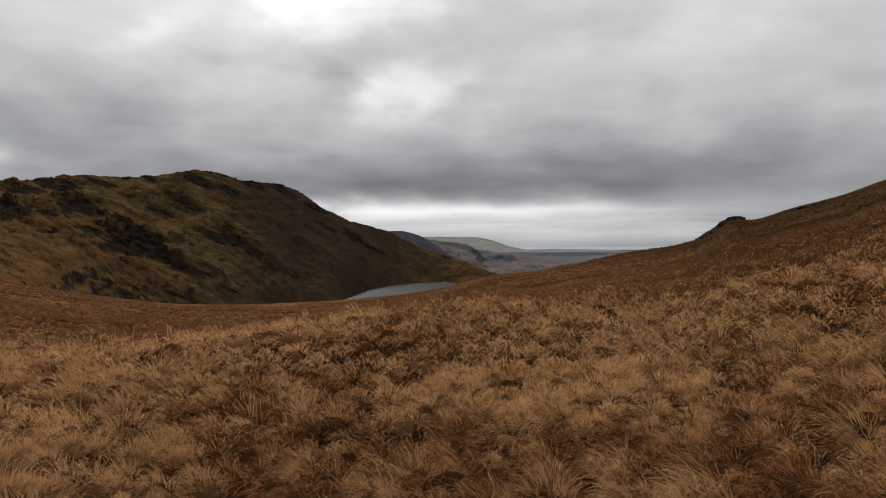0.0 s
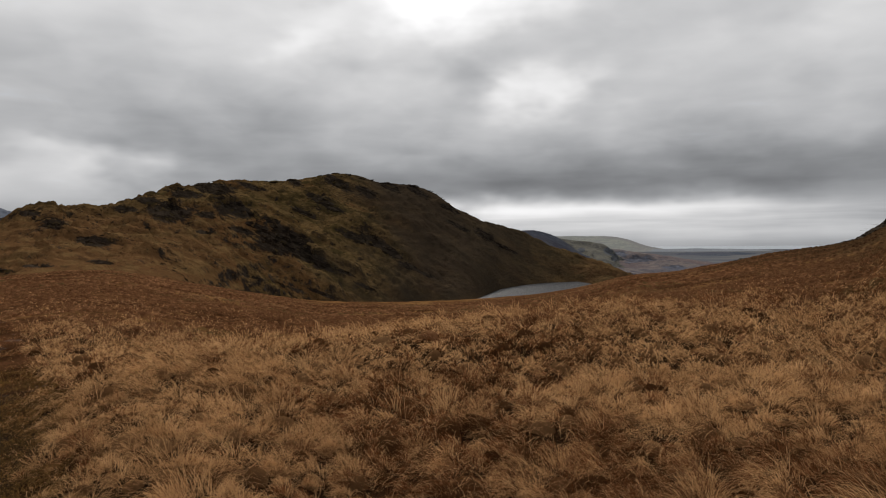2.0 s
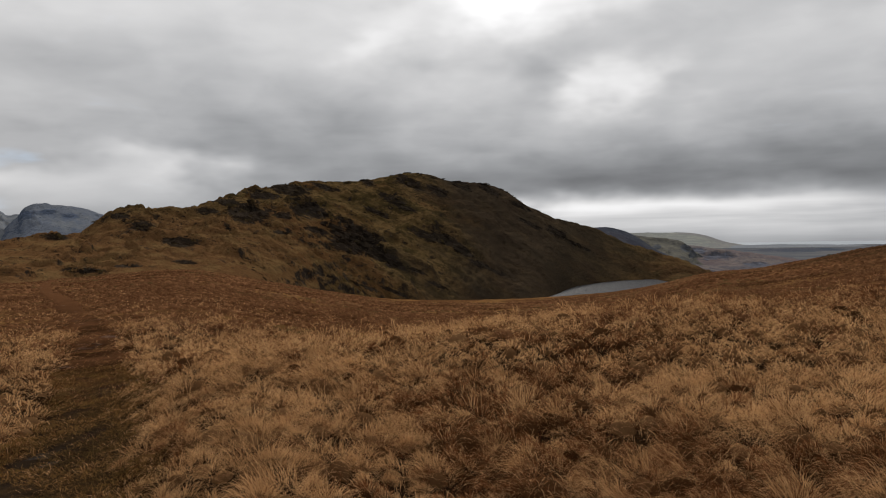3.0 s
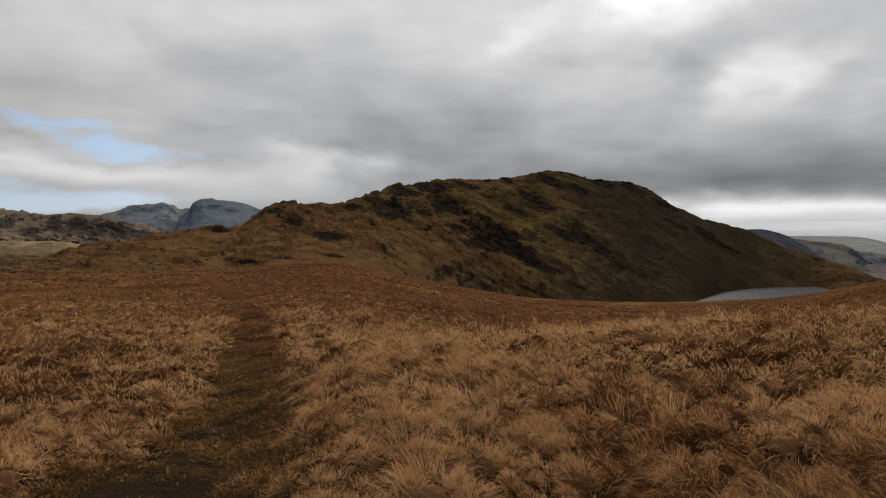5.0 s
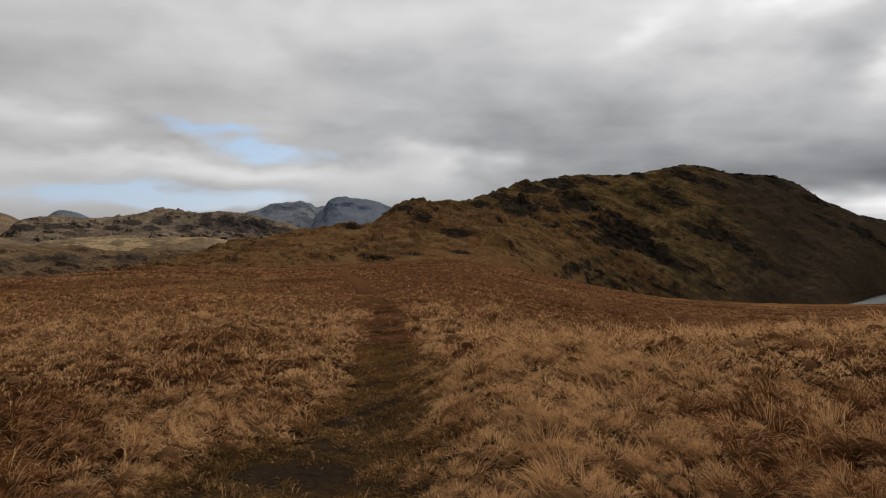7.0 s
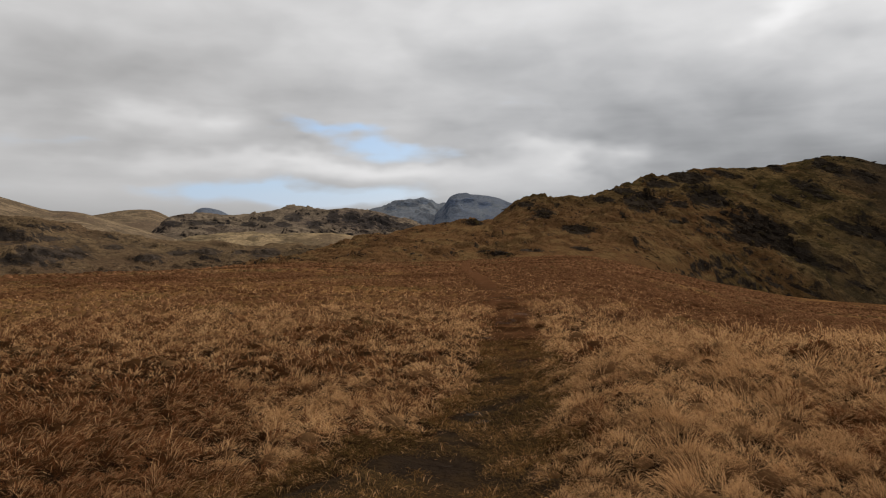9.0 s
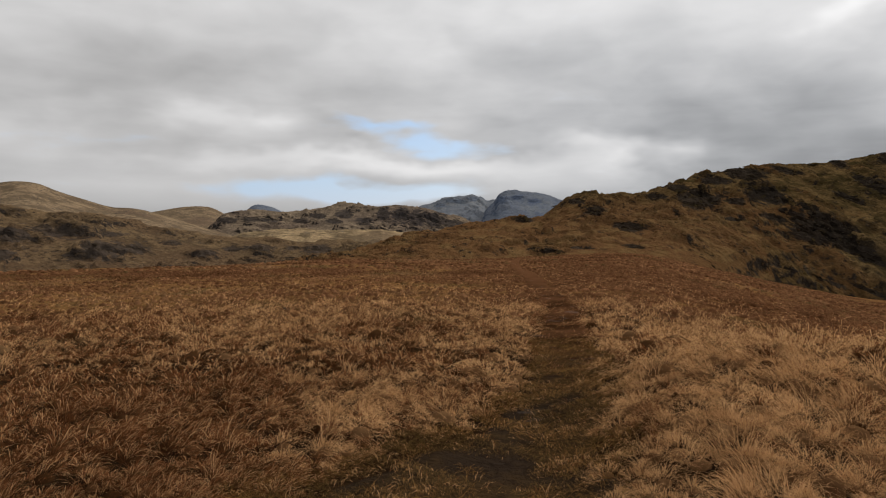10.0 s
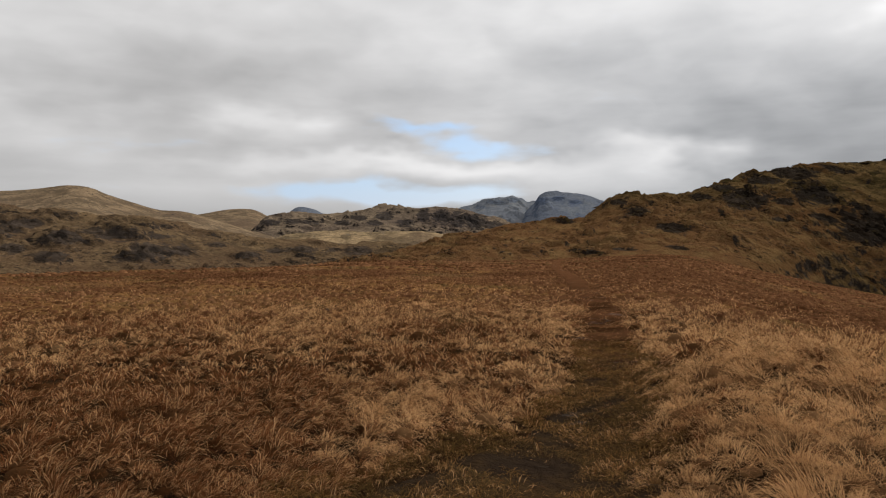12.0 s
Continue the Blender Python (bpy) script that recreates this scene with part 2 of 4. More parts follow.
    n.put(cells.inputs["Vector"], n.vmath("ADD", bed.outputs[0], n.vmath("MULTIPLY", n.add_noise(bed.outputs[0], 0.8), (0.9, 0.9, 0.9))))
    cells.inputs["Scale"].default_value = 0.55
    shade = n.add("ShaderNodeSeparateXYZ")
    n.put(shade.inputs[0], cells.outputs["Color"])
    slab = n.mix(shade.outputs[0], tuple((0.26 if east_shade else 0.6) * v for v in rock), tuple((1.15 if east_shade else 1.4) * v for v in rock))
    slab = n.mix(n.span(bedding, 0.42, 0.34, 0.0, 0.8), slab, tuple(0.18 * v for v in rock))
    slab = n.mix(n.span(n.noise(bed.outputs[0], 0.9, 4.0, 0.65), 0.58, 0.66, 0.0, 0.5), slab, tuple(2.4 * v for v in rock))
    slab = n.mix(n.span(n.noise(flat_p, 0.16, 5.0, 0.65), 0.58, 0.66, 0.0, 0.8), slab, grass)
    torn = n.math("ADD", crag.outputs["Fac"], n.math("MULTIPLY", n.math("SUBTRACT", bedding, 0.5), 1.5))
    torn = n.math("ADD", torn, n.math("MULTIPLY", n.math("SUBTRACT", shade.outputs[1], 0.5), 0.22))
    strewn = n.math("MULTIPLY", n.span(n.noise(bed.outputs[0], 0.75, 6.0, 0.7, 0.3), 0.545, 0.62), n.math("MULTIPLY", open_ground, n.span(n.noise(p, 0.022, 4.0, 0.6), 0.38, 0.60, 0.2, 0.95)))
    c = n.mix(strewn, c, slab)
    c = n.mix(n.math("MULTIPLY", n.span(torn, 0.38, 0.60), 0.94 if east_shade else 0.85), c, slab)
    n.put(bsdf.inputs["Base Color"], c)
    bsdf.inputs["Roughness"].default_value = 0.92
    relief(n, bsdf, n.math("ADD", tuft, n.math("MULTIPLY", stone, 1.5)), 0.8 if scale > 0.5 else 0.4 if scale > 0.2 else 0.15, 1.6 / scale)
    return m


def rock_material():
    m, n, bsdf = material("crag_rock")
    p = place_of(n)
    a = n.noise(n.vmath("MULTIPLY", p, (1, 1, 2.4)), 0.35, 7.0, 0.7, 0.6)
    b = n.noise(p, 1.6, 5.0, 0.65)
    c = n.mix(n.span(a, 0.35, 0.65), (0.026, 0.020, 0.014), (0.080, 0.063, 0.046))
    c = n.mix(n.span(b, 0.55, 0.75, 0.0, 0.6), c, (0.060, 0.048, 0.018))
    c = n.mix(n.span(n.noise(p, 0.8, 4.0), 0.60, 0.70, 0.0, 0.7), c, (0.13, 0.11, 0.085))
    n.put(bsdf.inputs["Base Color"], c)
    bsdf.inputs["Roughness"].default_value = 0.85
    relief(n, bsdf, n.math("ADD", a, n.math("MULTIPLY", b, 0.4)), 1.0, 1.0)
    return m


def blade_material(name, low, high, odd, gloss=0.30, drifts=(), heath=False):
    """Dry grass: every blade has its own shade, with broad drifts of colour."""
    m, n, bsdf = material(name)
    geo = n.add("ShaderNodeNewGeometry")
    p = geo.outputs["Position"]
    rnd = geo.outputs["Random Per Island"]
    c = n.mix(rnd, low, high)
    c = n.mix(n.span(n.noise(p, 1.3, 3.0), 0.45, 0.70, 0.0, 0.75), c, odd)
    c = n.mix(n.span(n.noise(p, 5.0, 2.0), 0.35, 0.7, 0.0, 0.35), c, low)
    for scale, a, b, part_of, tint in drifts:
        c = n.mix(n.span(n.noise(p, scale, 4.0, 0.62, 0.5), a, b, 0.0, part_of), c, tint)
    if heath:
        c = heath_east(n, p, c)
    c = n.mix(n.span(n.noise(p, 45.0, 2.0), 0.35, 0.7, 0.0, 0.30), c, tuple(0.6 * v for v in low))
    matt, thin, both = n.add("ShaderNodeBsdfDiffuse"), n.add("ShaderNodeBsdfTranslucent"), n.add("ShaderNodeMixShader")
    n.put(matt.inputs["Color"], c)
    n.put(thin.inputs["Color"], c)
    both.inputs[0].default_value = gloss
    n.t.links.new(matt.outputs[0], both.inputs[1])
    n.t.links.new(thin.outputs[0], both.inputs[2])
    n.t.links.new(both.outputs[0], m.node_tree.nodes["Material Output"].inputs[0])
    m.node_tree.nodes.remove(bsdf)
    return m


def mud_material():
    m, n, bsdf = material("wet_peat_mud")
    p = place_of(n)
    a = n.noise(p, 1.1, 5.0, 0.6, 0.4)
    b = n.noise(p, 9.0, 4.0, 0.65)
    c = n.mix(n.span(a, 0.4, 0.62), (0.026, 0.017, 0.011), (0.044, 0.026, 0.012))
    c = n.mix(n.span(b, 0.45, 0.7, 0.0, 0.7), c, (0.014, 0.009, 0.006))
    away = n.add("ShaderNodeVectorMath")
    away.operation = "LENGTH"
    n.put(away.inputs[0], p)
    dry = n.mix(n.span(n.noise(p, 0.9, 4.0, 0.6), 0.40, 0.62), (0.036, 0.016, 0.007), (0.090, 0.040, 0.018))
    c = n.mix(n.span(away.outputs["Value"], 8.0, 14.0), c, dry)     # drier trodden turf further on
    c = n.mix(n.span(away.outputs["Value"], 16.0, 45.0, 0.0, 0.8), c, (0.125, 0.056, 0.025))
    n.put(bsdf.inputs["Base Color"], c)
    n.put(bsdf.inputs["Roughness"], n.span(a, 0.36, 0.50, 0.50, 0.95))
    n.put(bsdf.inputs["Specular IOR Level"], n.span(a, 0.30, 0.38, 0.012, 0.0))
    relief(n, bsdf, n.math("ADD", b, a), 1.0, 0.08)
    return m


def water_material():
    m, n, bsdf = material("tarn_water")
    p = place_of(n)
    bsdf.inputs["Base Color"].default_value = (0.024, 0.024, 0.028, 1)
    bsdf.inputs["Roughness"].default_value = 0.38
    bsdf.inputs["Specular IOR Level"].default_value = 0.006
    relief(n, bsdf, n.noise(p, 0.5, 3.0), 0.8, 0.8)
    return m


def sea_material():
    m, n, bsdf = material("pale_sea")
    bsdf.inputs["Base Color"].default_value = (0.30, 0.34, 0.38, 1)
    bsdf.inputs["Roughness"].default_value = 0.3
    bsdf.inputs["Specular IOR Level"].default_value = 0.35
    return m


M_MOOR = moor_material()
# Last argument: dark colour standing for the backlit eastern face.
M_FELL = fell_material("fell_pasture", (0.052, 0.037, 0.014), (0.140, 0.088, 0.036), (0.104, 0.050, 0.020), (0.032, 0.025, 0.019), 0.62, east_shade=(0.043, 0.033, 0.023))
M_ROCK = rock_material()
M_STRAW = blade_material("straw_blades", (0.56, 0.314, 0.140), (0.83, 0.504, 0.242), (0.39, 0.200, 0.082),
                         drifts=((2.3, 0.50, 0.60, 0.50, (0.36, 0.185, 0.076)),))
M_RUST = blade_material("rust_blades", (0.080, 0.029, 0.011), (0.300, 0.118, 0.044), (0.105, 0.037, 0.013),
                        drifts=((2.3, 0.50, 0.62, 0.55, (0.050, 0.017, 0.006)),))
# Dead thatch, its brown deepened to stand for shaded hollows.
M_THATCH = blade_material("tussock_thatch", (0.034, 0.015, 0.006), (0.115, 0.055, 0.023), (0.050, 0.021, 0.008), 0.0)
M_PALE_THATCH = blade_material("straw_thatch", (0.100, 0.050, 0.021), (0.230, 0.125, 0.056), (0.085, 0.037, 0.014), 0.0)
M_TUFT = blade_material("moor_tufts", (0.100, 0.043, 0.019), (0.285, 0.139, 0.064), (0.086, 0.034, 0.013), 0.0,
                        drifts=((0.11, 0.50, 0.62, 0.75, (0.062, 0.026, 0.011)), (0.17, 0.56, 0.66, 0.7, (0.095, 0.068, 0.026)), (0.06, 0.55, 0.66, 0.6, (0.24, 0.135, 0.062))), heath=True)
M_TURF = blade_material("short_turf_blades", (0.060, 0.030, 0.010), (0.40, 0.212, 0.070), (0.130, 0.076, 0.022),
                        drifts=((0.9, 0.48, 0.60, 0.55, (0.050, 0.036, 0.014)), (1.5, 0.55, 0.66, 0.6, (0.19, 0.118, 0.044))))
M_MUD = mud_material()
M_WATER = water_material()
M_SEA = sea_material()


# ================= height functions =================
def hashed(ix, iy, seed):
    h = (ix.astype(np.int64) * 374761393 + iy.astype(np.int64) * 668265263 + seed * 974711) & 0xFFFFFFFF
    h = ((h ^ (h >> 13)) * 1274126177) & 0xFFFFFFFF
    h = ((h ^ (h >> 16)) * 1103515245) & 0xFFFFFFFF
    return ((h ^ (h >> 15)) & 0xFFFFFF) / float(0xFFFFFF)


def lattice(x, y, seed=0):
    """Smooth value noise, 0 to 1."""
    x, y = np.asarray(x, float), np.asarray(y, float)
    ix, iy = np.floor(x), np.floor(y)
    fx, fy = x - ix, y - iy
    fx, fy = fx * fx * fx * (fx * (fx * 6 - 15) + 10), fy * fy * fy * (fy * (fy * 6 - 15) + 10)
    a, b = hashed(ix, iy, seed), hashed(ix + 1, iy, seed)
    c, d = hashed(ix, iy + 1, seed), hashed(ix + 1, iy + 1, seed)
    return (a + (b - a) * fx) * (1 - fy) + (c + (d - c) * fx) * fy


def fbm(x, y, octaves=4, seed=0, gain=0.5):
    """Layered noise, about -1 to 1."""
    total, amp, norm = 0.0, 1.0, 0.0
    for k in range(octaves):
        total = total + amp * (2 * lattice(x * 2 ** k + 17.3 * k, y * 2 ** k - 9.1 * k, seed + 31 * k) - 1)
        norm += amp
        amp *= gain
    return total / norm


def ridged(x, y, octaves=4, seed=0):
    total, amp, norm = 0.0, 1.0, 0.0
    for k in range(octaves):
        total = total + amp * (1 - 2 * np.abs(2 * lattice(x * 2 ** k + 5.7 * k, y * 2 ** k + 3.3 * k, seed + 13 * k) - 1))
        norm += amp
        amp *= 0.5
    return total / norm


def ease(a, b, x):
    t = np.clip((x - a) / (b - a), 0, 1)
    return t * t * (3 - 2 * t)


def curve_of(pairs):
    """A smooth curve through (x, value) pairs."""
    xs = np.array([p[0] for p in pairs], float)
    vs = np.array([p[1] for p in pairs], float)
    order = np.argsort(xs)
    xs, vs = xs[order], vs[order]
    slope = np.gradient(vs, xs)

    def at(x):
        x = np.clip(x, xs[0], xs[-1])
        i = np.clip(np.searchsorted(xs, x) - 1, 0, len(xs) - 2)
        w = xs[i + 1] - xs[i]
        t = (x - xs[i]) / w
        return ((2 * t ** 3 - 3 * t ** 2 + 1) * vs[i] + (t ** 3 - 2 * t ** 2 + t) * w * slope[i]
                + (3 * t ** 2 - 2 * t ** 3) * vs[i + 1] + (t ** 3 - t ** 2) * w * slope[i + 1])
    return at


# the brow of the moor all round: bearing, angle above eye level, distance
BROW_EAST = [(-180, 6.0, 160), (-120, 8.0, 170), (-70, 8.0, 180), (-45, 6.0, 180), (-32, 4.1, 172), (-29.8, 3.3, 170),
             (-26.2, 2.3, 165), (-23.6, 1.55, 160), (-22.3, 1.62, 157), (-21.1, 0.82, 154), (-20, 0.18, 150), (-18.9, -0.18, 147),
             (-18.2, -0.36, 146), (-16.3, -0.64, 142)]
BROW_TARN = [(-14, -1.0, 140), (-11.8, -1.52, 142), (-9.8, -1.9, 148), (-7.6, -2.33, 155), (-4.4, -2.64, 158), (-0.7, -3.45, 152),
             (1.2, -3.8, 148), (3.9, -4.2, 142), (7.5, -4.55, 136), (10.3, -4.75, 130), (16.6, -4.76, 128), (21, -4.5, 132),
             (25.5, -3.64, 140), (30, -2.75, 148)]
BROW_WEST = [(37, -1.75, 150), (44, -2.1, 135), (50, -2.4, 112), (56, -2.5, 96), (63, -2.64, 84), (67.6, -2.9, 76),
             (72, -3.05, 70), (80, -3.2, 62), (95, -3.2, 60), (120, -2.0, 70), (150, 2.0, 110), (180, 6.0, 160)]
BROW = BROW_EAST + BROW_TARN + BROW_WEST
brow_el = curve_of([(b[0], b[1]) for b in BROW])
brow_r = curve_of([(b[0], b[2]) for b in BROW])
bank_h = curve_of([(-180, 0), (-25, 0), (-18, 0.1), (-10, 0.45), (2, 0.9), (12, 0.95), (27, 0.65), (35, 0.4), (42, 0), (60, 0), (180, 0)])
bank_r = curve_of([(-180, 18), (-10, 19), (2, 18), (12, 15), (21, 12), (27, 10), (35, 9), (60, 9), (180, 9)])


def moor(az, r):
    """Height of the moor at a bearing and a distance."""
    re_, el = brow_r(az), brow_el(az) - 0.10 - 0.22 * ease(-4, 3, az) * (1 - ease(30, 37, az))
    ze = EYE + re_ * np.tan(np.radians(el))
    z = np.where(r < re_, ze * r / re_, ze)
    rb = bank_r(az)
    z = z + bank_h(az) * ease(0, 1, r / rb) * (1 - ease(1.0, 1.55, r / rb))
    floor_z = -34.0 - 8.0 * ease(300, 900, r)
    t = np.clip((r - re_) / (0.2 * re_ + 190.0), 0, 1)
    drop = t * t * (3 - 2 * t) * 0.75 + t * 0.25
    z = z + (floor_z - ze) * drop * (r > re_)
    x, y = -r * np.sin(np.radians(az)), r * np.cos(np.radians(az))
    calm = ease(1.0, 6.0, r)
    z = z + calm * (0.055 * fbm(x / 0.75, y / 0.75, 3, 3) * (1 - ease(14, 30, r)) + 0.10 * fbm(x / 3.2, y / 3.2, 3, 4) * ease(4, 10, r)
                    + 0.22 * fbm(x / 14.0, y / 14.0, 3, 5) * ease(10, 40, r) * (1 - 0.75 * np.exp(-((az - 3.0) / 7.0) ** 2)))
    return z


def moor_xy(x, y):
    return moor(np.degrees(np.arctan2(-x, y)), np.hypot(x, y))


def sheet(name, grid, mat, closed=False, smooth=True):
    """One mesh from an n by m grid of places; closed joins the last row to the first."""
    n, m = grid.shape[:2]
    me = bpy.data.meshes.new(name)
    idx = np.arange(n * m).reshape(n, m)
    if closed:
        idx = np.vstack([idx, idx[:1]])
    q = np.stack([idx[:-1, :-1], idx[1:, :-1], idx[1:, 1:], idx[:-1, 1:]], -1).reshape(-1, 4)
    me.vertices.add(n * m)
    me.vertices.foreach_set("co", grid.reshape(-1).astype(np.float32))
    me.loops.add(q.size)
    me.loops.foreach_set("vertex_index", q.reshape(-1).astype(np.int32))
    me.polygons.add(len(q))
    me.polygons.foreach_set("loop_start", (np.arange(len(q)) * 4).astype(np.int32))
    me.polygons.foreach_set("use_smooth", np.full(len(q), smooth))
    me.materials.append(mat)
    me.update(calc_edges=True)
    me.validate()
    return me


# ================= ground =================
az_ring = np.concatenate([np.arange(-46, 106, 0.4), np.arange(106, 314, 2.0)])
r_ring = np.concatenate([[0.03], np.geomspace(0.7, 190, 150), np.geomspace(194, 4940, 80)])
A, R = np.meshgrid(az_ring, r_ring, indexing="ij")
Aw = (A + 180) % 360 - 180
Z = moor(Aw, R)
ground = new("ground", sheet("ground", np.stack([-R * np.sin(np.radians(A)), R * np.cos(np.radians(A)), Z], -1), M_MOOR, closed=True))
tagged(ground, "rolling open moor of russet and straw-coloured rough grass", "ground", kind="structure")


# ================= hills =================
def hill(name, label, rows, mat, base=-45.0, step=0.15, n_front=110, n_back=24, back=260.0, rough=1.0, grain=30.0, seed=0,
         swell=1.0, ribs=0.0, crags=(), settle=0.0, fine=0.0, jag_top=0.03, lean_of=0.0, scarp=0.8):
    """A hill from its crest: rows of bearing, crest angle, crest distance, foot distance and (if not base) foot height."""
    el, rc, rf = (curve_of([(q[0], q[k]) for q in rows]) for k in (1, 2, 3))
    zf = curve_of([(q[0], q[4] if len(q) > 4 else base) for q in rows])
    lo, hi = min(q[0] for q in rows), max(q[0] for q in rows)
    az = np.arange(lo, hi + step / 2, step)
    s = np.concatenate([np.linspace(0, 1, n_front), 1 + np.linspace(0, 1, n_back + 1)[1:]])
    Az, S = np.meshgrid(az, s, indexing="ij")
    steps = []
    for a0, e0, wide, tall in crags:
        f = np.linspace(0.02, 1, 300)
        rr_ = rf(a0) + (rc(a0) - rf(a0)) * f
        zz_ = zf(a0) + (EYE + rc(a0) * math.tan(radians(float(el(a0)))) - zf(a0)) * f ** swell
        seen = np.degrees(np.arctan2(zz_ - EYE, rr_)) >= e0
        r0 = float(rr_[int(np.argmax(seen)) if seen.any() else -1])
        steps.append((a0, r0, wide, r0 * radians(tall) * scarp, r0 * radians(wide)))

    def surface(Az, S):
        """Places on the hill: bearing and 0 (foot) to 1 (crest) to 2 (back)."""
        C, Fr, E, Zf = rc(Az), rf(Az), el(Az), zf(Az)
        E = E + jag_top * fbm(Az / 0.9, Az * 0 + seed, 5, seed + 21, 0.6)
        zc = EYE + C * np.tan(np.radians(E))
        front = np.clip(S, 0, 1)
        rad = np.where(S <= 1, Fr + (C - Fr) * front, C + back * (S - 1))
        x, y = -rad * np.sin(np.radians(Az)), rad * np.cos(np.radians(Az))
        z = np.where(S <= 1, Zf + (zc - Zf) * front ** swell, zc + (base - 10 - zc) * ease(0, 1, S - 1))
        fade = ease(0.0, 0.12, S) * (1 - ease(1.5, 2.0, S)) * ease(lo, lo + 2.0, Az) * (1 - ease(hi - 2.0, hi, Az))
        crest = 1 - 0.72 * np.exp(-((S - 1) / 0.06) ** 2)
        bump = 1.0 * ridged(x / grain, y / grain, 5, seed) + 0.8 * fbm(x / (grain * 0.45), y / (grain * 0.45), 5, seed + 3, 0.6)
        bump = bump * (1 - settle * ease(40.0, 50.0, Az))
        if ribs:
            u = Az + S * 22.0
            bump = bump + (0.3 + 0.7 * ease(6.0, 13.0, Az)) * ribs * (ridged(u / 3.2, S * 1.3 + Az * 0.02, 4, seed + 9))
            # ledges of rock: steep little steps
            k = fbm(x / (grain * 0.7), y / (grain * 0.7), 5, seed + 5, 0.6)
            bump = bump + 1.3 * ease(0.06, 0.14, k) + 1.0 * ease(0.26, 0.32, k) - 0.8
            bump = bump * (1 - settle * ease(40.0, 50.0, Az))
        if fine:
            k = fbm(x / 13.0, y / 13.0, 5, seed + 25, 0.6)
            z = z + fine * fade * (0.9 * ease(0.02, 0.07, k) + 0.9 * ease(0.20, 0.25, k) + 1.2 * fbm(x / 5.0, y / 5.0, 3, seed + 27)) * crest * (1 - 0.5 * ease(40.0, 50.0, Az)) * (0.35 + 0.65 * ease(5.0, 12.0, Az))
        z = z + rough * bump * fade * crest
        if steps:
            jag = fbm(x / (grain * 0.2), y / (grain * 0.2), 4, seed + 15, 0.6)
            below = 1 - np.exp(-((S - 1) / 0.14) ** 2)
            for a0, r0, wide, tall, deep in steps:
                lateral = np.exp(-(((Az - a0) / (0.70 * wide)) ** 2) ** 1.5)
                t = (rad - r0 + jag * 0.55 * deep + 0.25 * deep * (Az - a0) / wide) / deep
                z = z + (S < 1.1) * tall * lateral * (0.8 + 0.7 * jag) * ease(-0.12, 0.10, t) * (1 - ease(0.15, 1.7, t)) * below
        return x, y, z

    x, y, z = surface(Az, S)
    ob = new(name, sheet(name, np.stack([x, y, z], -1), mat))
    tagged(ob, label, "hill")
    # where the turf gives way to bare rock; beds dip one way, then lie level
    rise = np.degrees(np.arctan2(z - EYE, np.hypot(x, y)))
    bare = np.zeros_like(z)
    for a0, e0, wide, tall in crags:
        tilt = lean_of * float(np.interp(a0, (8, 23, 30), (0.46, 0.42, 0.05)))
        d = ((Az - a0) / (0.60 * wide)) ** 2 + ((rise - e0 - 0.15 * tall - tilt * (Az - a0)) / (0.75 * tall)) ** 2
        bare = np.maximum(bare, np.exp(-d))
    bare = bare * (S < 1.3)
    dip = np.interp(Az, (-90, 0, 20, 26, 32, 120), (-9, 0, 8.0, 9.6, 10.2, 10.2))
    sere = ease(0.10, 0.30, fbm(Az * 0.7 + 9.0, (rise - dip) * 3.6, 5, seed + 37, 0.6))
    layer = ob.data.attributes.new("sere", "FLOAT", "POINT")
    layer.data.foreach_set("value", sere.reshape(-1).astype(np.float32))
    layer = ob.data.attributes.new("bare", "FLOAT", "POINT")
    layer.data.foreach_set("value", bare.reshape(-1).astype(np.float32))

    def height(a, r):
        f = np.clip((r - rf(a)) / (rc(a) - rf(a)), 0, 1)
        return surface(a + 0 * f, f)[2]
    ob_tree.append((ob, height, rf, rc))
    return ob


ob_tree = []
CREST_WEST = [(66, -3.6, 100, 86, -7), (63, -2.9, 112, 88, -4.5), (59.5, -2.2, 150, 94, -4.0), (55.8, -1.05, 195, 100, -3.9), (51.9, -0.14, 235, 108, -4.0), (48.7, 0.48, 268, 116, -4.2),
              (46.1, 0.85, 292, 124, -4.4), (43.6, 1.05, 318, 132, -4.3), (42.7, 1.62, 326, 135, -4.2), (41.4, 2.22, 338, 138, -4.0), (40.3, 2.48, 348, 142, -3.8), (38.2, 2.52, 360, 146, -3.6),
              (36.4, 2.65, 372, 148, -3.8), (34.6, 3.15, 385, 150, -4.4)]
CREST_MIDDLE = [(32.8, 3.8, 398, 152, -5.4), (30.9, 4.25, 410, 158, -7), (28.6, 4.72, 425, 172, -11), (25.5, 4.85, 445, 200, -19), (22.7, 5.05, 465, 225, -26), (20.5, 5.25, 480, 240, -30),
                (19.4, 5.42, 487, 250, -31), (17.4, 5.28, 497, 268, -32), (16.4, 4.93, 502, 280, -32), (14.5, 4.76, 512, 300, -32), (12.8, 4.5, 520, 326, -32), (11.5, 3.95, 526, 342, -32),
                (10.1, 3.0, 532, 338, -31), (8.4, 2.05, 540, 360, -30.5)]
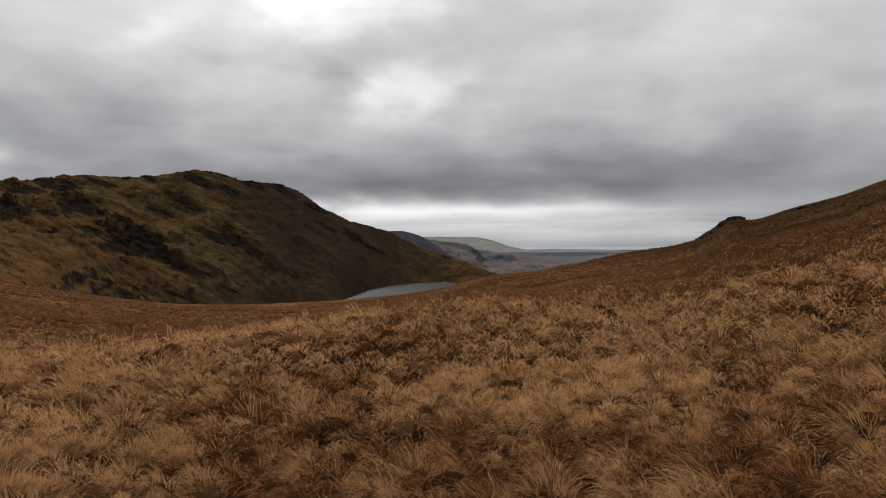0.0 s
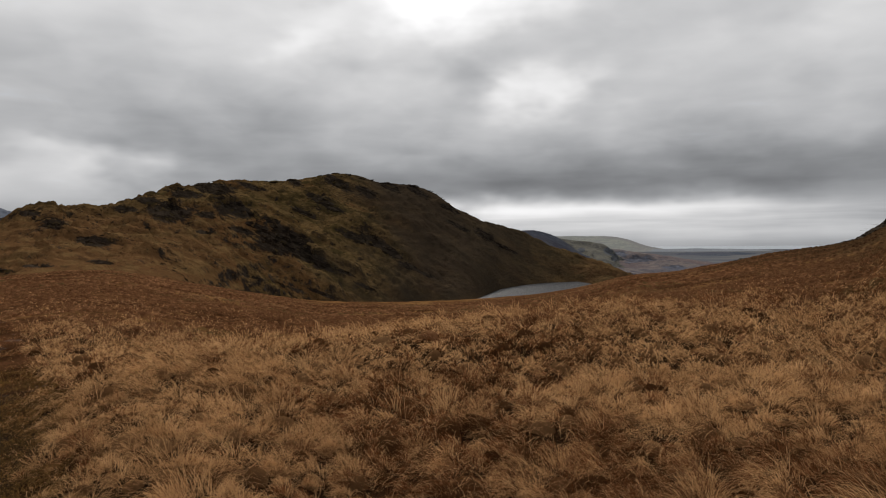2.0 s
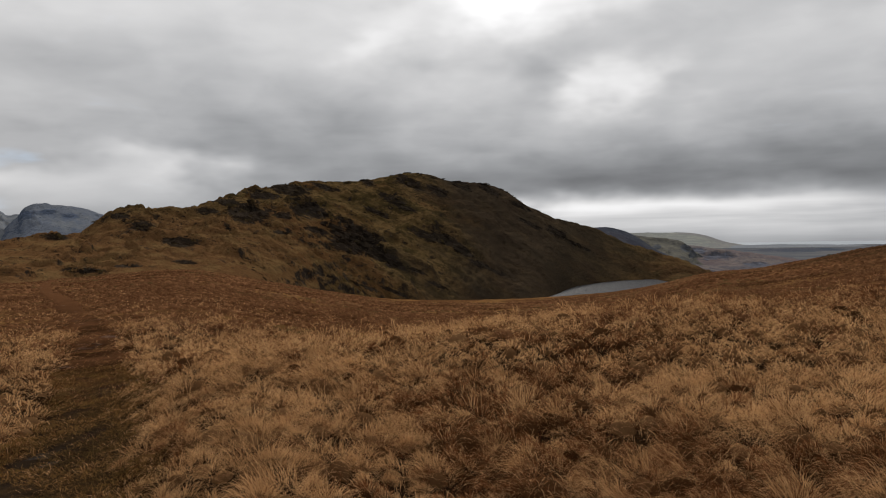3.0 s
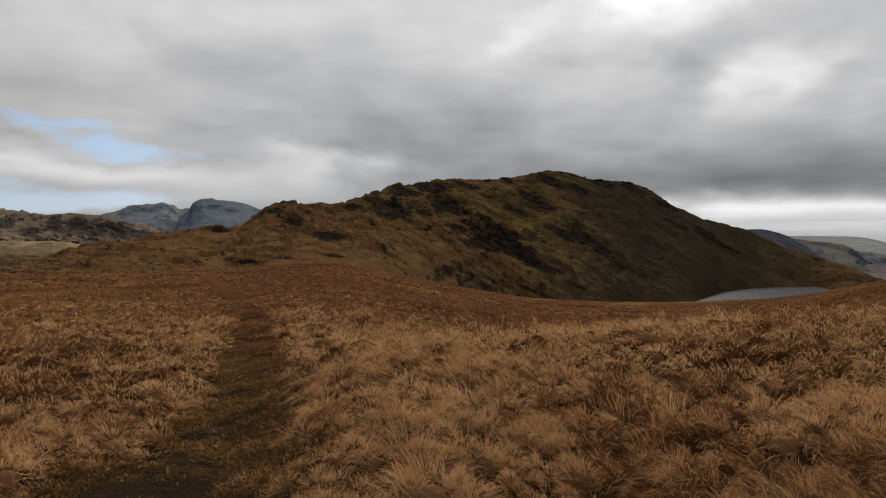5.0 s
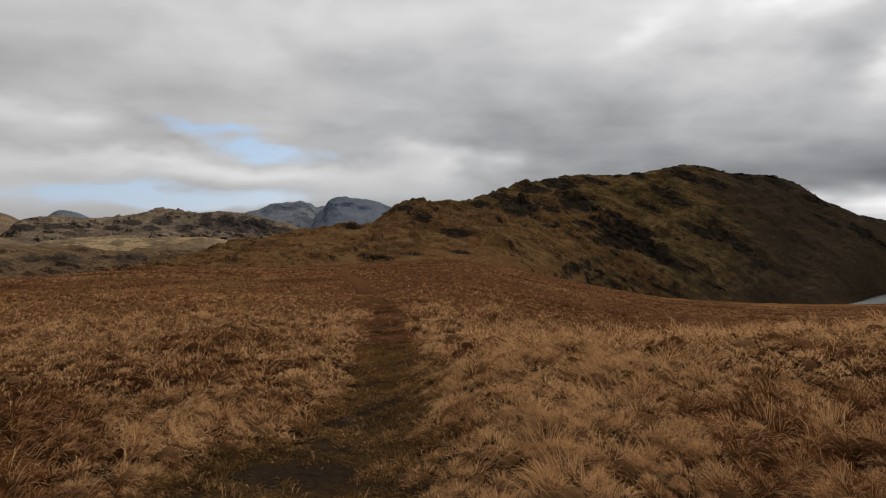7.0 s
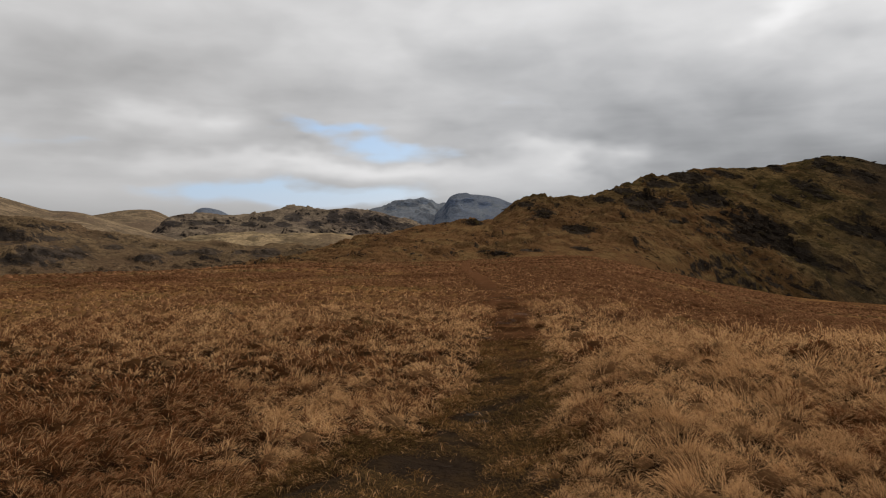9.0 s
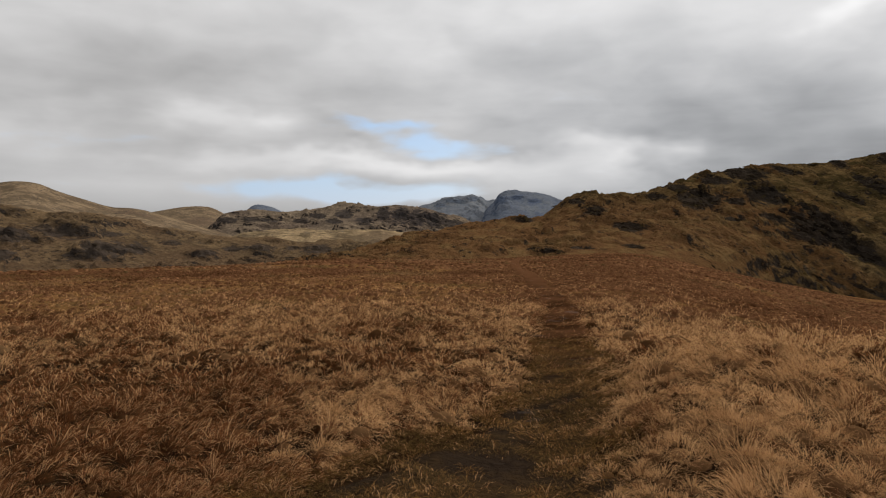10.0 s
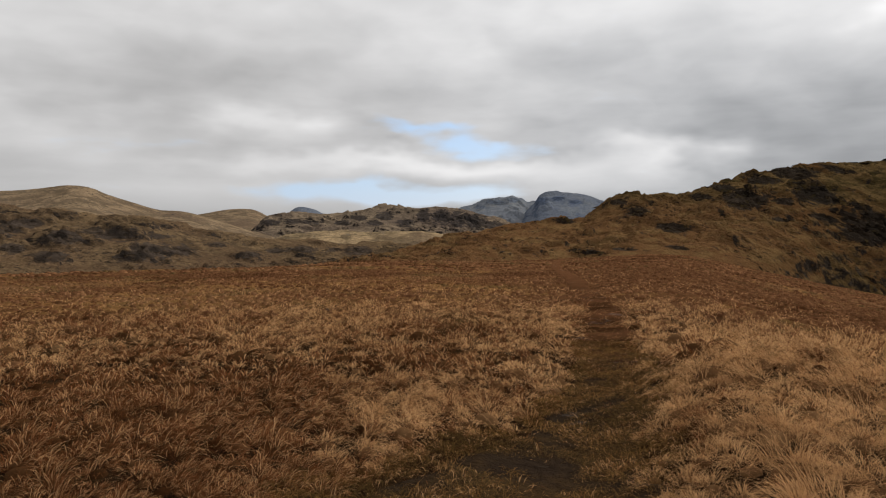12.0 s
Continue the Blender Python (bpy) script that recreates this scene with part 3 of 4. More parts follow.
CREST_EAST = [(7.2, 1.6, 546, 395, -30), (6.1, 1.3, 552, 442, -30), (5.0, 0.95, 560, 470, -29.6), (4.2, 0.72, 564, 486, -29.4), (3.2, 0.15, 568, 503, -29.2), (2.3, -0.3, 571, 514, -29.1),
              (1.2, -0.65, 577, 522, -29), (-0.3, -1.2, 588, 526, -28.8), (-0.7, -1.32, 590, 516, -28.5), (-1.7, -1.66, 596, 480, -28.0), (-2.3, -1.9, 600, 465, -27.5), (-3.0, -2.2, 605, 450, -27.5),
              (-4.4, -2.75, 615, 455, -28), (-8, -3.4, 640, 480, -36)]
MAIN = CREST_WEST + CREST_MIDDLE + CREST_EAST
CRAGS_UPPER = [(31.8, 2.25, 3.4, 1.3, 30), (27.1, 2.45, 3.0, 1.0, 26), (29.2, 2.2, 1.6, 0.5, 10), (24.3, 0.3, 2.6, 0.9, 20), (23.1, 0.3, 3.0, 1.3, 26), (24.0, -0.4, 2.6, 0.9, 16),
               (21.7, -1.1, 2.4, 1.0, 18), (20.5, -1.9, 2.0, 0.6, 10), (18.0, 0.45, 2.2, 0.6, 12), (16.2, 0.0, 2.4, 0.7, 14), (14.8, -0.9, 1.8, 0.6, 12), (13.5, -2.0, 1.6, 0.45, 10),
               (36.9, 0.15, 2.4, 0.6, 18), (39.6, 1.45, 2.2, 0.6, 16), (45.3, 0.75, 1.7, 0.5, 16)]
CRAGS_MIDDLE = [(41.0, 2.2, 1.6, 0.4, 10), (19.2, 4.7, 2.4, 0.7, 18), (16.9, 4.0, 1.8, 0.6, 10), (20.5, 3.35, 2.2, 0.6, 14), (19.6, 2.8, 1.8, 0.5, 10), (21.6, 2.3, 2.2, 0.35, 8),
                (7.3, 0.4, 1.6, 0.6, 12), (30.6, 3.75, 2.6, 0.5, 14), (28.5, 4.15, 3.0, 0.65, 18), (25.9, 4.4, 2.0, 0.4, 10), (22.6, 4.85, 1.4, 0.4, 8), (33.4, 3.2, 2.0, 0.5, 12),
                (15.0, 4.45, 2.0, 0.45, 10), (12.6, 3.95, 1.8, 0.45, 10), (10.2, 2.7, 1.6, 0.4, 8)]
CRAGS_LOWER = [(34.9, 2.6, 1.8, 0.4, 10), (43.3, -1.75, 3.4, 0.22, 24), (40.5, -1.45, 2.4, 0.18, 16), (36.5, -1.3, 1.6, 0.25, 10), (26.6, 1.0, 1.8, 0.4, 8), (29.4, 0.9, 1.4, 0.25, 6),
               (25.6, 1.4, 1.4, 0.35, 8), (22.9, -3.6, 2.6, 0.25, 10), (20.6, -4.0, 2.2, 0.25, 10), (18.6, -2.4, 1.8, 0.25, 8), (17.0, -3.6, 2.0, 0.2, 8), (26.0, -2.6, 2.2, 0.2, 8),
               (12.2, -2.6, 1.6, 0.25, 6), (9.4, 1.2, 1.6, 0.3, 6), (5.6, -0.6, 2.2, 0.25, 6)]
CRAGS = CRAGS_UPPER + CRAGS_MIDDLE + CRAGS_LOWER
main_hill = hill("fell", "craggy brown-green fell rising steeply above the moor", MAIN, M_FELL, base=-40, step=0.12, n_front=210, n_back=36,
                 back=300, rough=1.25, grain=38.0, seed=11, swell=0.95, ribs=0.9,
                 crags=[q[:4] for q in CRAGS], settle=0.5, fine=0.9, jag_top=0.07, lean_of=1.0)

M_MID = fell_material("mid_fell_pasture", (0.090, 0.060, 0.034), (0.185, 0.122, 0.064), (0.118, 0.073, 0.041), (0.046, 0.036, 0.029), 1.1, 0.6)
# Sunlit tone of these hills is carried by the golden base colour.
M_GOLD = fell_material("golden_fell_pasture", (0.125, 0.090, 0.056), (0.25, 0.176, 0.106), (0.14, 0.094, 0.062), (0.075, 0.062, 0.052), 0.75, 0.4, 1.0)
M_CRAGGY = fell_material("craggy_fell", (0.14, 0.104, 0.072), (0.24, 0.178, 0.118), (0.13, 0.094, 0.072), (0.034, 0.029, 0.027), 1.0, 0.30)
# A patch of sun, put into the pale colour of the pasture.
M_SUNNY = fell_material("sunlit_valley_pasture", (0.15, 0.108, 0.062), (0.36, 0.255, 0.14), (0.16, 0.11, 0.068), (0.10, 0.08, 0.06), 0.5, 0.3, 0.8)
# Distance haze is mixed into the base colours from here to M_PURPLE.
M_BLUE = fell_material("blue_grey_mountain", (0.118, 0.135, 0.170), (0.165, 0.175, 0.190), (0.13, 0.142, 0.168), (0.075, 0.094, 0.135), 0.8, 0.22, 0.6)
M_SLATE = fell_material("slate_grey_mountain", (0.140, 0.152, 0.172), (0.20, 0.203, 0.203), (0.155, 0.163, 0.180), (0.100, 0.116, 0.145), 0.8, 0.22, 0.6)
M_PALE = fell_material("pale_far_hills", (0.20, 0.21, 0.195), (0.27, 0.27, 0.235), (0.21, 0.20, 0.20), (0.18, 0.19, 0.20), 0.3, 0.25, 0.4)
# Shade and haze on this fell are both in its dark blue-grey.
M_DARK = fell_material("shaded_far_fell", (0.052, 0.058, 0.074), (0.082, 0.084, 0.094), (0.064, 0.062, 0.076), (0.049, 0.054, 0.069), 0.5, 0.3, 0.5)
M_SPUR = fell_material("valley_spur", (0.108, 0.104, 0.092), (0.155, 0.145, 0.118), (0.13, 0.112, 0.102), (0.066, 0.072, 0.084), 0.7, 0.35, 0.7)
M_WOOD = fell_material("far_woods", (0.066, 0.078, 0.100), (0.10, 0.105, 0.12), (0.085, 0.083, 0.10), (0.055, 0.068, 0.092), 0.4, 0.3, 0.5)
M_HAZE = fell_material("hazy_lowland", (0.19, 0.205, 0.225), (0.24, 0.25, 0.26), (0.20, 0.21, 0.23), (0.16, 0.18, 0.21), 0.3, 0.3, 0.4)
M_PURPLE = fell_material("hazy_purple_hill", (0.125, 0.112, 0.118), (0.18, 0.150, 0.138), (0.155, 0.112, 0.105), (0.085, 0.092, 0.115), 0.6, 0.32, 0.6)

MID_CRAGS = [(86.5, -0.25, 1.6, 0.5, 20), (85.4, 0.2, 1.8, 0.35, 20), (83.2, -0.85, 2.0, 0.5, 24), (79.6, -0.6, 2.2, 0.5, 24), (81.2, -0.3, 1.4, 0.25, 12), (77.4, -1.9, 2.4, 0.7, 30),
             (75.2, -1.85, 1.6, 0.5, 18), (84.1, -2.2, 2.0, 0.4, 18), (79.0, -2.3, 1.6, 0.35, 12), (70.2, -2.1, 1.6, 0.3, 14), (66.1, -1.7, 2.0, 0.3, 18), (68.2, -1.8, 1.2, 0.25, 10),
             (61.6, -1.8, 1.8, 0.35, 18), (63.6, -1.7, 1.0, 0.2, 8), (72.6, -1.3, 1.4, 0.2, 8), (86.2, -1.6, 1.4, 0.4, 12), (76.6, -0.7, 1.4, 0.2, 8)]
RIDGE_CRAGS = [(56.4, 1.1, 1.0, 0.65, 20), (55.0, 0.95, 1.5, 0.75, 24), (53.6, 0.75, 1.7, 0.85, 24), (52.2, 0.55, 1.7, 0.75, 24), (50.8, 0.3, 1.5, 0.5, 18), (68.6, 0.5, 1.5, 0.28, 18), (67.0, 0.6, 1.6, 0.25, 18),
               (65.4, 0.55, 1.4, 0.22, 16), (59.6, 1.0, 1.4, 0.45, 18), (61.6, 0.9, 1.2, 0.3, 14), (57.9, 0.5, 1.3, 0.40, 14), (63.0, 0.5, 1.2, 0.25, 10), (60.4, 0.5, 1.2, 0.25, 10)]
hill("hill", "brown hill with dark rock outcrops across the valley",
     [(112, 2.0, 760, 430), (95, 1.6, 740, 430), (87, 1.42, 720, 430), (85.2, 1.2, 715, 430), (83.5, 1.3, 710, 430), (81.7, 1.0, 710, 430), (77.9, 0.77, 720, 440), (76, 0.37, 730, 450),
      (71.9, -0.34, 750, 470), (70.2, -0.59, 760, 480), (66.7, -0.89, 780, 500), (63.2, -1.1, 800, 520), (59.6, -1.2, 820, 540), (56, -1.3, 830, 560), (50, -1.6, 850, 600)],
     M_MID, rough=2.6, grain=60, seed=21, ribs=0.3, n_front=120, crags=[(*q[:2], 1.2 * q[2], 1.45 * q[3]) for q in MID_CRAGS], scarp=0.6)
hill("hill", "broad grassy golden-brown hill with a rounded top",
     [(115, 3.0, 1700, 1000), (95, 2.5, 1700, 1000), (86.9, 2.46, 1680, 980), (84.9, 2.65, 1670, 980), (82.6, 3.0, 1660, 970), (81.5, 2.93, 1660, 970), (80.2, 2.4, 1650, 970), (78.7, 1.9, 1650, 980),
      (76.8, 1.36, 1650, 980), (74.8, 1.22, 1640, 990), (73.5, 0.85, 1640, 1000), (70, -0.2, 1640, 1050), (66, -1.4, 1640, 1100)],
     M_GOLD, rough=2.4, grain=130, seed=31, n_front=90)
hill("hill", "smooth pale far hill", [(77, 0.2, 2700, 2000), (74.4, 0.95, 2700, 2000), (72.9, 1.25, 2700, 2000), (71.6, 1.46, 2700, 2000), (70.6, 1.52, 2700, 2000), (69.7, 1.42, 2700, 2000), (68.7, 0.95, 2700, 2000), (66, -0.3, 2700, 2000)],
     M_GOLD, rough=2.0, grain=200, seed=37, n_front=50)
hill("fell", "long grey-brown craggy ridge with a rock face",
     [(71, -0.6, 2000, 1600), (69.6, 0.2, 2000, 1560), (68.9, 0.8, 2000, 1550), (68.1, 1.0, 2000, 1540), (67.2, 1.1, 2000, 1530), (65, 0.95, 1990, 1500), (63.6, 1.05, 1980, 1480), (61.4, 1.54, 1960, 1470),
      (59.1, 1.84, 1950, 1460), (57.8, 1.68, 1940, 1460), (55.9, 1.82, 1930, 1470), (54.1, 1.78, 1930, 1480), (51.8, 1.34, 1930, 1500), (50, 0.72, 1930, 1520), (49, 0.2, 1930, 1530), (46, -0.8, 1940, 1560)],
     M_CRAGGY, rough=5.0, grain=120, seed=41, ribs=0.8, n_front=130, step=0.08, jag_top=0.09, crags=[(q[0], q[1] - 0.05, 1.1 * q[2], 1.25 * q[3]) for q in RIDGE_CRAGS], scarp=0.3)
hill("hill", "golden pasture painted sunlit at the foot of the craggy ridge",
     [(70, -1.4, 1440, 1150), (68, -0.70, 1440, 1150), (66, -0.30, 1440, 1150), (63.5, -0.15, 1440, 1150), (61, -0.22, 1440, 1150), (58.5, -0.20, 1440, 1150), (56.5, -0.15, 1440, 1150), (54.5, -0.35, 1440, 1150), (52, -1.0, 1440, 1150)],
     M_SUNNY, rough=4.0, grain=70, seed=45, n_front=60, step=0.1, back=60, jag_top=0.08)
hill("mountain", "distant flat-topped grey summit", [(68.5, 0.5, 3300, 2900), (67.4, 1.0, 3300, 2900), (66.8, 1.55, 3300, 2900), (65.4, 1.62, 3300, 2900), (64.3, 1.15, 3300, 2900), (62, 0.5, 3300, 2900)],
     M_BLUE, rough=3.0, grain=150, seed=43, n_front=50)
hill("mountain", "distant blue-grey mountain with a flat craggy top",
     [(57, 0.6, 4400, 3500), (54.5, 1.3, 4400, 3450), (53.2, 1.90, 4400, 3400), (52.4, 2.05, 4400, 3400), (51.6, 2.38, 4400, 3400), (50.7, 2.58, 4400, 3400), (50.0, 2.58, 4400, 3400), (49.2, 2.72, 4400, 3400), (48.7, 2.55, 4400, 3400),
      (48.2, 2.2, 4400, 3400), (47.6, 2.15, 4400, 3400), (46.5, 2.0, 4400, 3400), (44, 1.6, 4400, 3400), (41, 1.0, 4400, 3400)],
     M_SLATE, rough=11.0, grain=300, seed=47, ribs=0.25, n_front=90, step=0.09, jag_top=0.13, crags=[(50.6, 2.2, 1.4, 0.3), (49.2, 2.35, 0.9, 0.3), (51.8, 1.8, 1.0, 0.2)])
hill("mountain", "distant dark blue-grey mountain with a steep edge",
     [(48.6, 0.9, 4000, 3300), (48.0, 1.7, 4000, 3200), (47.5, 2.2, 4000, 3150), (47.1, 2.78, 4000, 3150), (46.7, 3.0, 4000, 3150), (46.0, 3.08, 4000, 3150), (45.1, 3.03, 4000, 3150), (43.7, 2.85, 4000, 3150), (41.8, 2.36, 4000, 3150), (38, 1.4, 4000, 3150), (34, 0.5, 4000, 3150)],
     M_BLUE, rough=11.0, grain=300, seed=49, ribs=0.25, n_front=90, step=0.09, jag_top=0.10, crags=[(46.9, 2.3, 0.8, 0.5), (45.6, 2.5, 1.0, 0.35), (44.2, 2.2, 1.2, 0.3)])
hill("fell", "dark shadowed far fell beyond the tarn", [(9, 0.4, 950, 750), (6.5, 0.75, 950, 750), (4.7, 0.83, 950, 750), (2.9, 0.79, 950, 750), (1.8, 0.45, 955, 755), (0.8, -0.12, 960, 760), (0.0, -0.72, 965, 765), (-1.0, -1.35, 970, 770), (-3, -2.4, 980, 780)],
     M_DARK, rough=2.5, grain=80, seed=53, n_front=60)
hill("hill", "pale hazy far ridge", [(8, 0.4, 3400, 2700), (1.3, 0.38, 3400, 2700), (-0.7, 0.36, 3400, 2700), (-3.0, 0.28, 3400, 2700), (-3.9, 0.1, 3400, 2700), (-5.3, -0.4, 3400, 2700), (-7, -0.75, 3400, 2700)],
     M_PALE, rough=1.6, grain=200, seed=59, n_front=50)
hill("hill", "grey-green spur with a dark crag running down into the valley",
     [(6, 0.6, 1150, 850), (3, 0.45, 1150, 850), (1.35, 0.20, 1150, 850), (-0.7, -0.06, 1150, 850), (-1.9, -0.27, 1150, 850), (-2.5, -0.55, 1150, 855), (-3.2, -1.2, 1150, 860), (-3.9, -1.9, 1150, 870), (-5.5, -2.9, 1150, 900)],
     M_SPUR, rough=3.0, grain=70, seed=57, n_front=80, step=0.08, ribs=0.4, crags=[(-2.5, -0.9, 0.7, 0.5), (-3.0, -1.5, 0.6, 0.4), (-0.4, -0.8, 0.7, 0.3), (0.6, -0.4, 0.8, 0.2)])
hill("hill", "purple-brown hazy hill down the valley",
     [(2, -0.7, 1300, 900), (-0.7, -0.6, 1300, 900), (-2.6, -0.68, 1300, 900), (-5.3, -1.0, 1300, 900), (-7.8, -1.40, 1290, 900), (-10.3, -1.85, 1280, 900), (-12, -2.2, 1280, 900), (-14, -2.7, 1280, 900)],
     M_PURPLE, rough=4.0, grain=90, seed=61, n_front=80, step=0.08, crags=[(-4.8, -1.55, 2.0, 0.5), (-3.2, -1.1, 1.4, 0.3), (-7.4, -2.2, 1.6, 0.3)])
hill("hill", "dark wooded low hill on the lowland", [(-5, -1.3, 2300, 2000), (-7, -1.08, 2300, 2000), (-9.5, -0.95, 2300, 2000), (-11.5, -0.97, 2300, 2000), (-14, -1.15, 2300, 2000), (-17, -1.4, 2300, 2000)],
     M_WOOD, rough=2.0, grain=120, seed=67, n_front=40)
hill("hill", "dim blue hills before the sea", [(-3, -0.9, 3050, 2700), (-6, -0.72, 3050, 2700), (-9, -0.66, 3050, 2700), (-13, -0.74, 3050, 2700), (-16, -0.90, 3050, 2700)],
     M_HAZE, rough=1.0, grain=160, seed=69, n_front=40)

# ================= water =================
bm = bmesh.new()
ring = []
for k in range(64):
    a = 2 * math.pi * k / 64
    u, v = 190 * math.cos(a) * (1 + 0.06 * math.sin(3 * a)), 150 * math.sin(a) * (1 + 0.05 * math.cos(2 * a + 1))
    c = aim(2.6, 0) * 430
    ring.append(bm.verts.new((c.x + u, c.y + v, 0)))
bm.faces.new(ring)
me = bpy.data.meshes.new("water")
bm.to_mesh(me)
me.materials.append(M_WATER)
tarn = new("water", me)
tarn.location.z = -28.5
tagged(tarn, "small grey tarn below the fell", "water", kind="structure")

g = np.stack([np.stack([np.array([-r * math.sin(radians(a)), r * math.cos(radians(a)), -41.0]) for r in np.linspace(3300, 4950, 12)]) for a in np.arange(-60, 30, 2.0)])
sea = new("sea", sheet("sea", g, M_SEA))
tagged(sea, "pale distant sea on the horizon", "sea", kind="structure")


# ================= path =================
PATH = [(56.0, 1.2), (55.6, 3.0), (54.2, 4.3), (50.6, 5.5), (46.2, 7.0), (43.9, 9.0), (43.3, 14.1), (43.0, 17.6), (44.3, 30), (46.0, 84), (45.4, 128)]
path_az = curve_of([(math.log(r), a) for a, r in PATH])
path_half = curve_of([(math.log(1.2), 1.1), (math.log(4.3), 1.18), (math.log(5.5), 0.98), (math.log(7.0), 0.72), (math.log(9), 0.55), (math.log(14), 0.55), (math.log(30), 0.46), (math.log(128), 0.6)])


def off_path(x, y):
    """How far a place lies from the middle of the path, in half-widths."""
    r = np.maximum(np.hypot(x, y), 0.5)
    a = np.degrees(np.arctan2(-x, y))
    side = np.radians(a - path_az(np.log(r))) * r
    ragged = 1 + 0.45 * fbm(x / 0.9, y / 0.9, 3, 71) + 0.60 * (side > 0) * (1 - ease(5.0, 6.6, r))     # trampled wider on the boggy side
    return np.abs(side) / (path_half(np.log(r)) * ragged)


def trodden(x, y):
    """True where short turf has survived on the path, false on bare mud."""
    r, a = np.hypot(x, y), np.degrees(np.arctan2(-x, y))
    mud = 0.75 * np.exp(-((a - 51.0) / 3.2) ** 2 - (np.log(r / 4.7) / 0.33) ** 2)
    return fbm(x / 0.33, y / 0.33, 3, 95) - mud > -0.32


rr = np.geomspace(1.2, 126, 300)
across = np.linspace(-1, 1, 13)
RR, AC = np.meshgrid(rr, across, indexing="ij")
edge = 1.0 + 0.35 * fbm(RR / 0.7 + 40 * np.sign(AC), AC * 0 + 3, 3, 73)
aa = path_az(np.log(RR)) + np.degrees(AC * path_half(np.log(RR)) * edge / RR)
px, py = -RR * np.sin(np.radians(aa)), RR * np.cos(np.radians(aa))
pz = moor_xy(px, py) + 0.022 + 0.0009 * RR - 0.05 * np.abs(AC) ** 6
path = new("path", sheet("path", np.stack([px, py, pz], -1)[:, ::-1], M_MUD))
tagged(path, "worn muddy peat footpath through the rough grass", "path", kind="structure")


# ================= grass =================
def blades(root, heading, length, lean, droop, width, long=False):
    """Vertices and triangles of bent, tapering blades; one row of numbers for each blade."""
    n = len(root)
    d = np.stack([np.cos(heading), np.sin(heading), np.zeros(n)], -1)
    up = np.array([0.0, 0.0, 1.0])
    turn = heading + np.pi / 2 + np.random.uniform(-0.9, 0.9, n)
    w = np.stack([np.cos(turn), np.sin(turn), np.zeros(n)], -1) * (width / 2)[:, None]

    def along(p, ang, ln):
        return p + ln[:, None] * (np.sin(ang)[:, None] * d + np.cos(ang)[:, None] * up)
    if long:
        a = along(root, lean, length * 0.38)
        b = along(a, lean + 0.5 * (droop - lean), length * 0.34)
        c = along(b, droop, length * 0.34)
        v = np.stack([root, a - w, a + w, b - w * 0.8, b + w * 0.8, c], 1)
        f = np.array([[0, 2, 1], [1, 2, 4], [1, 4, 3], [3, 4, 5]])
    else:
        a = along(root, lean, length * 0.5)
        c = along(a, droop, length * 0.55)
        v = np.stack([root, a - w, a + w, c], 1)
        f = np.array([[0, 2, 1], [1, 2, 3]])
    k = v.shape[1]
    return v.reshape(-1, 3), (f[None] + (np.arange(n) * k)[:, None, None]).reshape(-1, 3)


def turf_mesh(name, pieces, mat):
    verts, tris, base_i = [], [], 0
    for v, f in pieces:
        verts.append(v)
        tris.append(f + base_i)
        base_i += len(v)
    v, f = np.concatenate(verts).astype(np.float32), np.concatenate(tris).astype(np.int32)
    me = bpy.data.meshes.new(name)
    me.vertices.add(len(v))
    me.vertices.foreach_set("co", v.reshape(-1))
    me.loops.add(f.size)
    me.loops.foreach_set("vertex_index", f.reshape(-1))
    me.polygons.add(len(f))
    me.polygons.foreach_set("loop_start", (np.arange(len(f)) * 3).astype(np.int32))
    me.materials.append(mat)
    me.update(calc_edges=True)
    return me


def scatter(r0, r1, spacing, az0=-37.0, az1=92.0):
    """Jittered places on the moor in a ring between two distances."""
    nr = max(1, int((r1 - r0) / spacing))
    xs, ys = [], []
    for i in range(nr):
        r = r0 + (i + np.random.uniform(0, 1)) * spacing
        k = int(radians(az1 - az0) * r / spacing)
        a = np.radians(az0 + (az1 - az0) * (np.arange(k) + np.random.uniform(0, 1, k)) / k)
        q = r + np.random.uniform(-0.5, 0.5, k) * spacing
        xs.append(-q * np.sin(a))
        ys.append(q * np.cos(a))
    return np.concatenate(xs), np.concatenate(ys)


def blot(az, r, az0, r0, daz, dr):
    return np.exp(-((az - az0) / daz) ** 2 - (np.log(r / r0) / dr) ** 2)


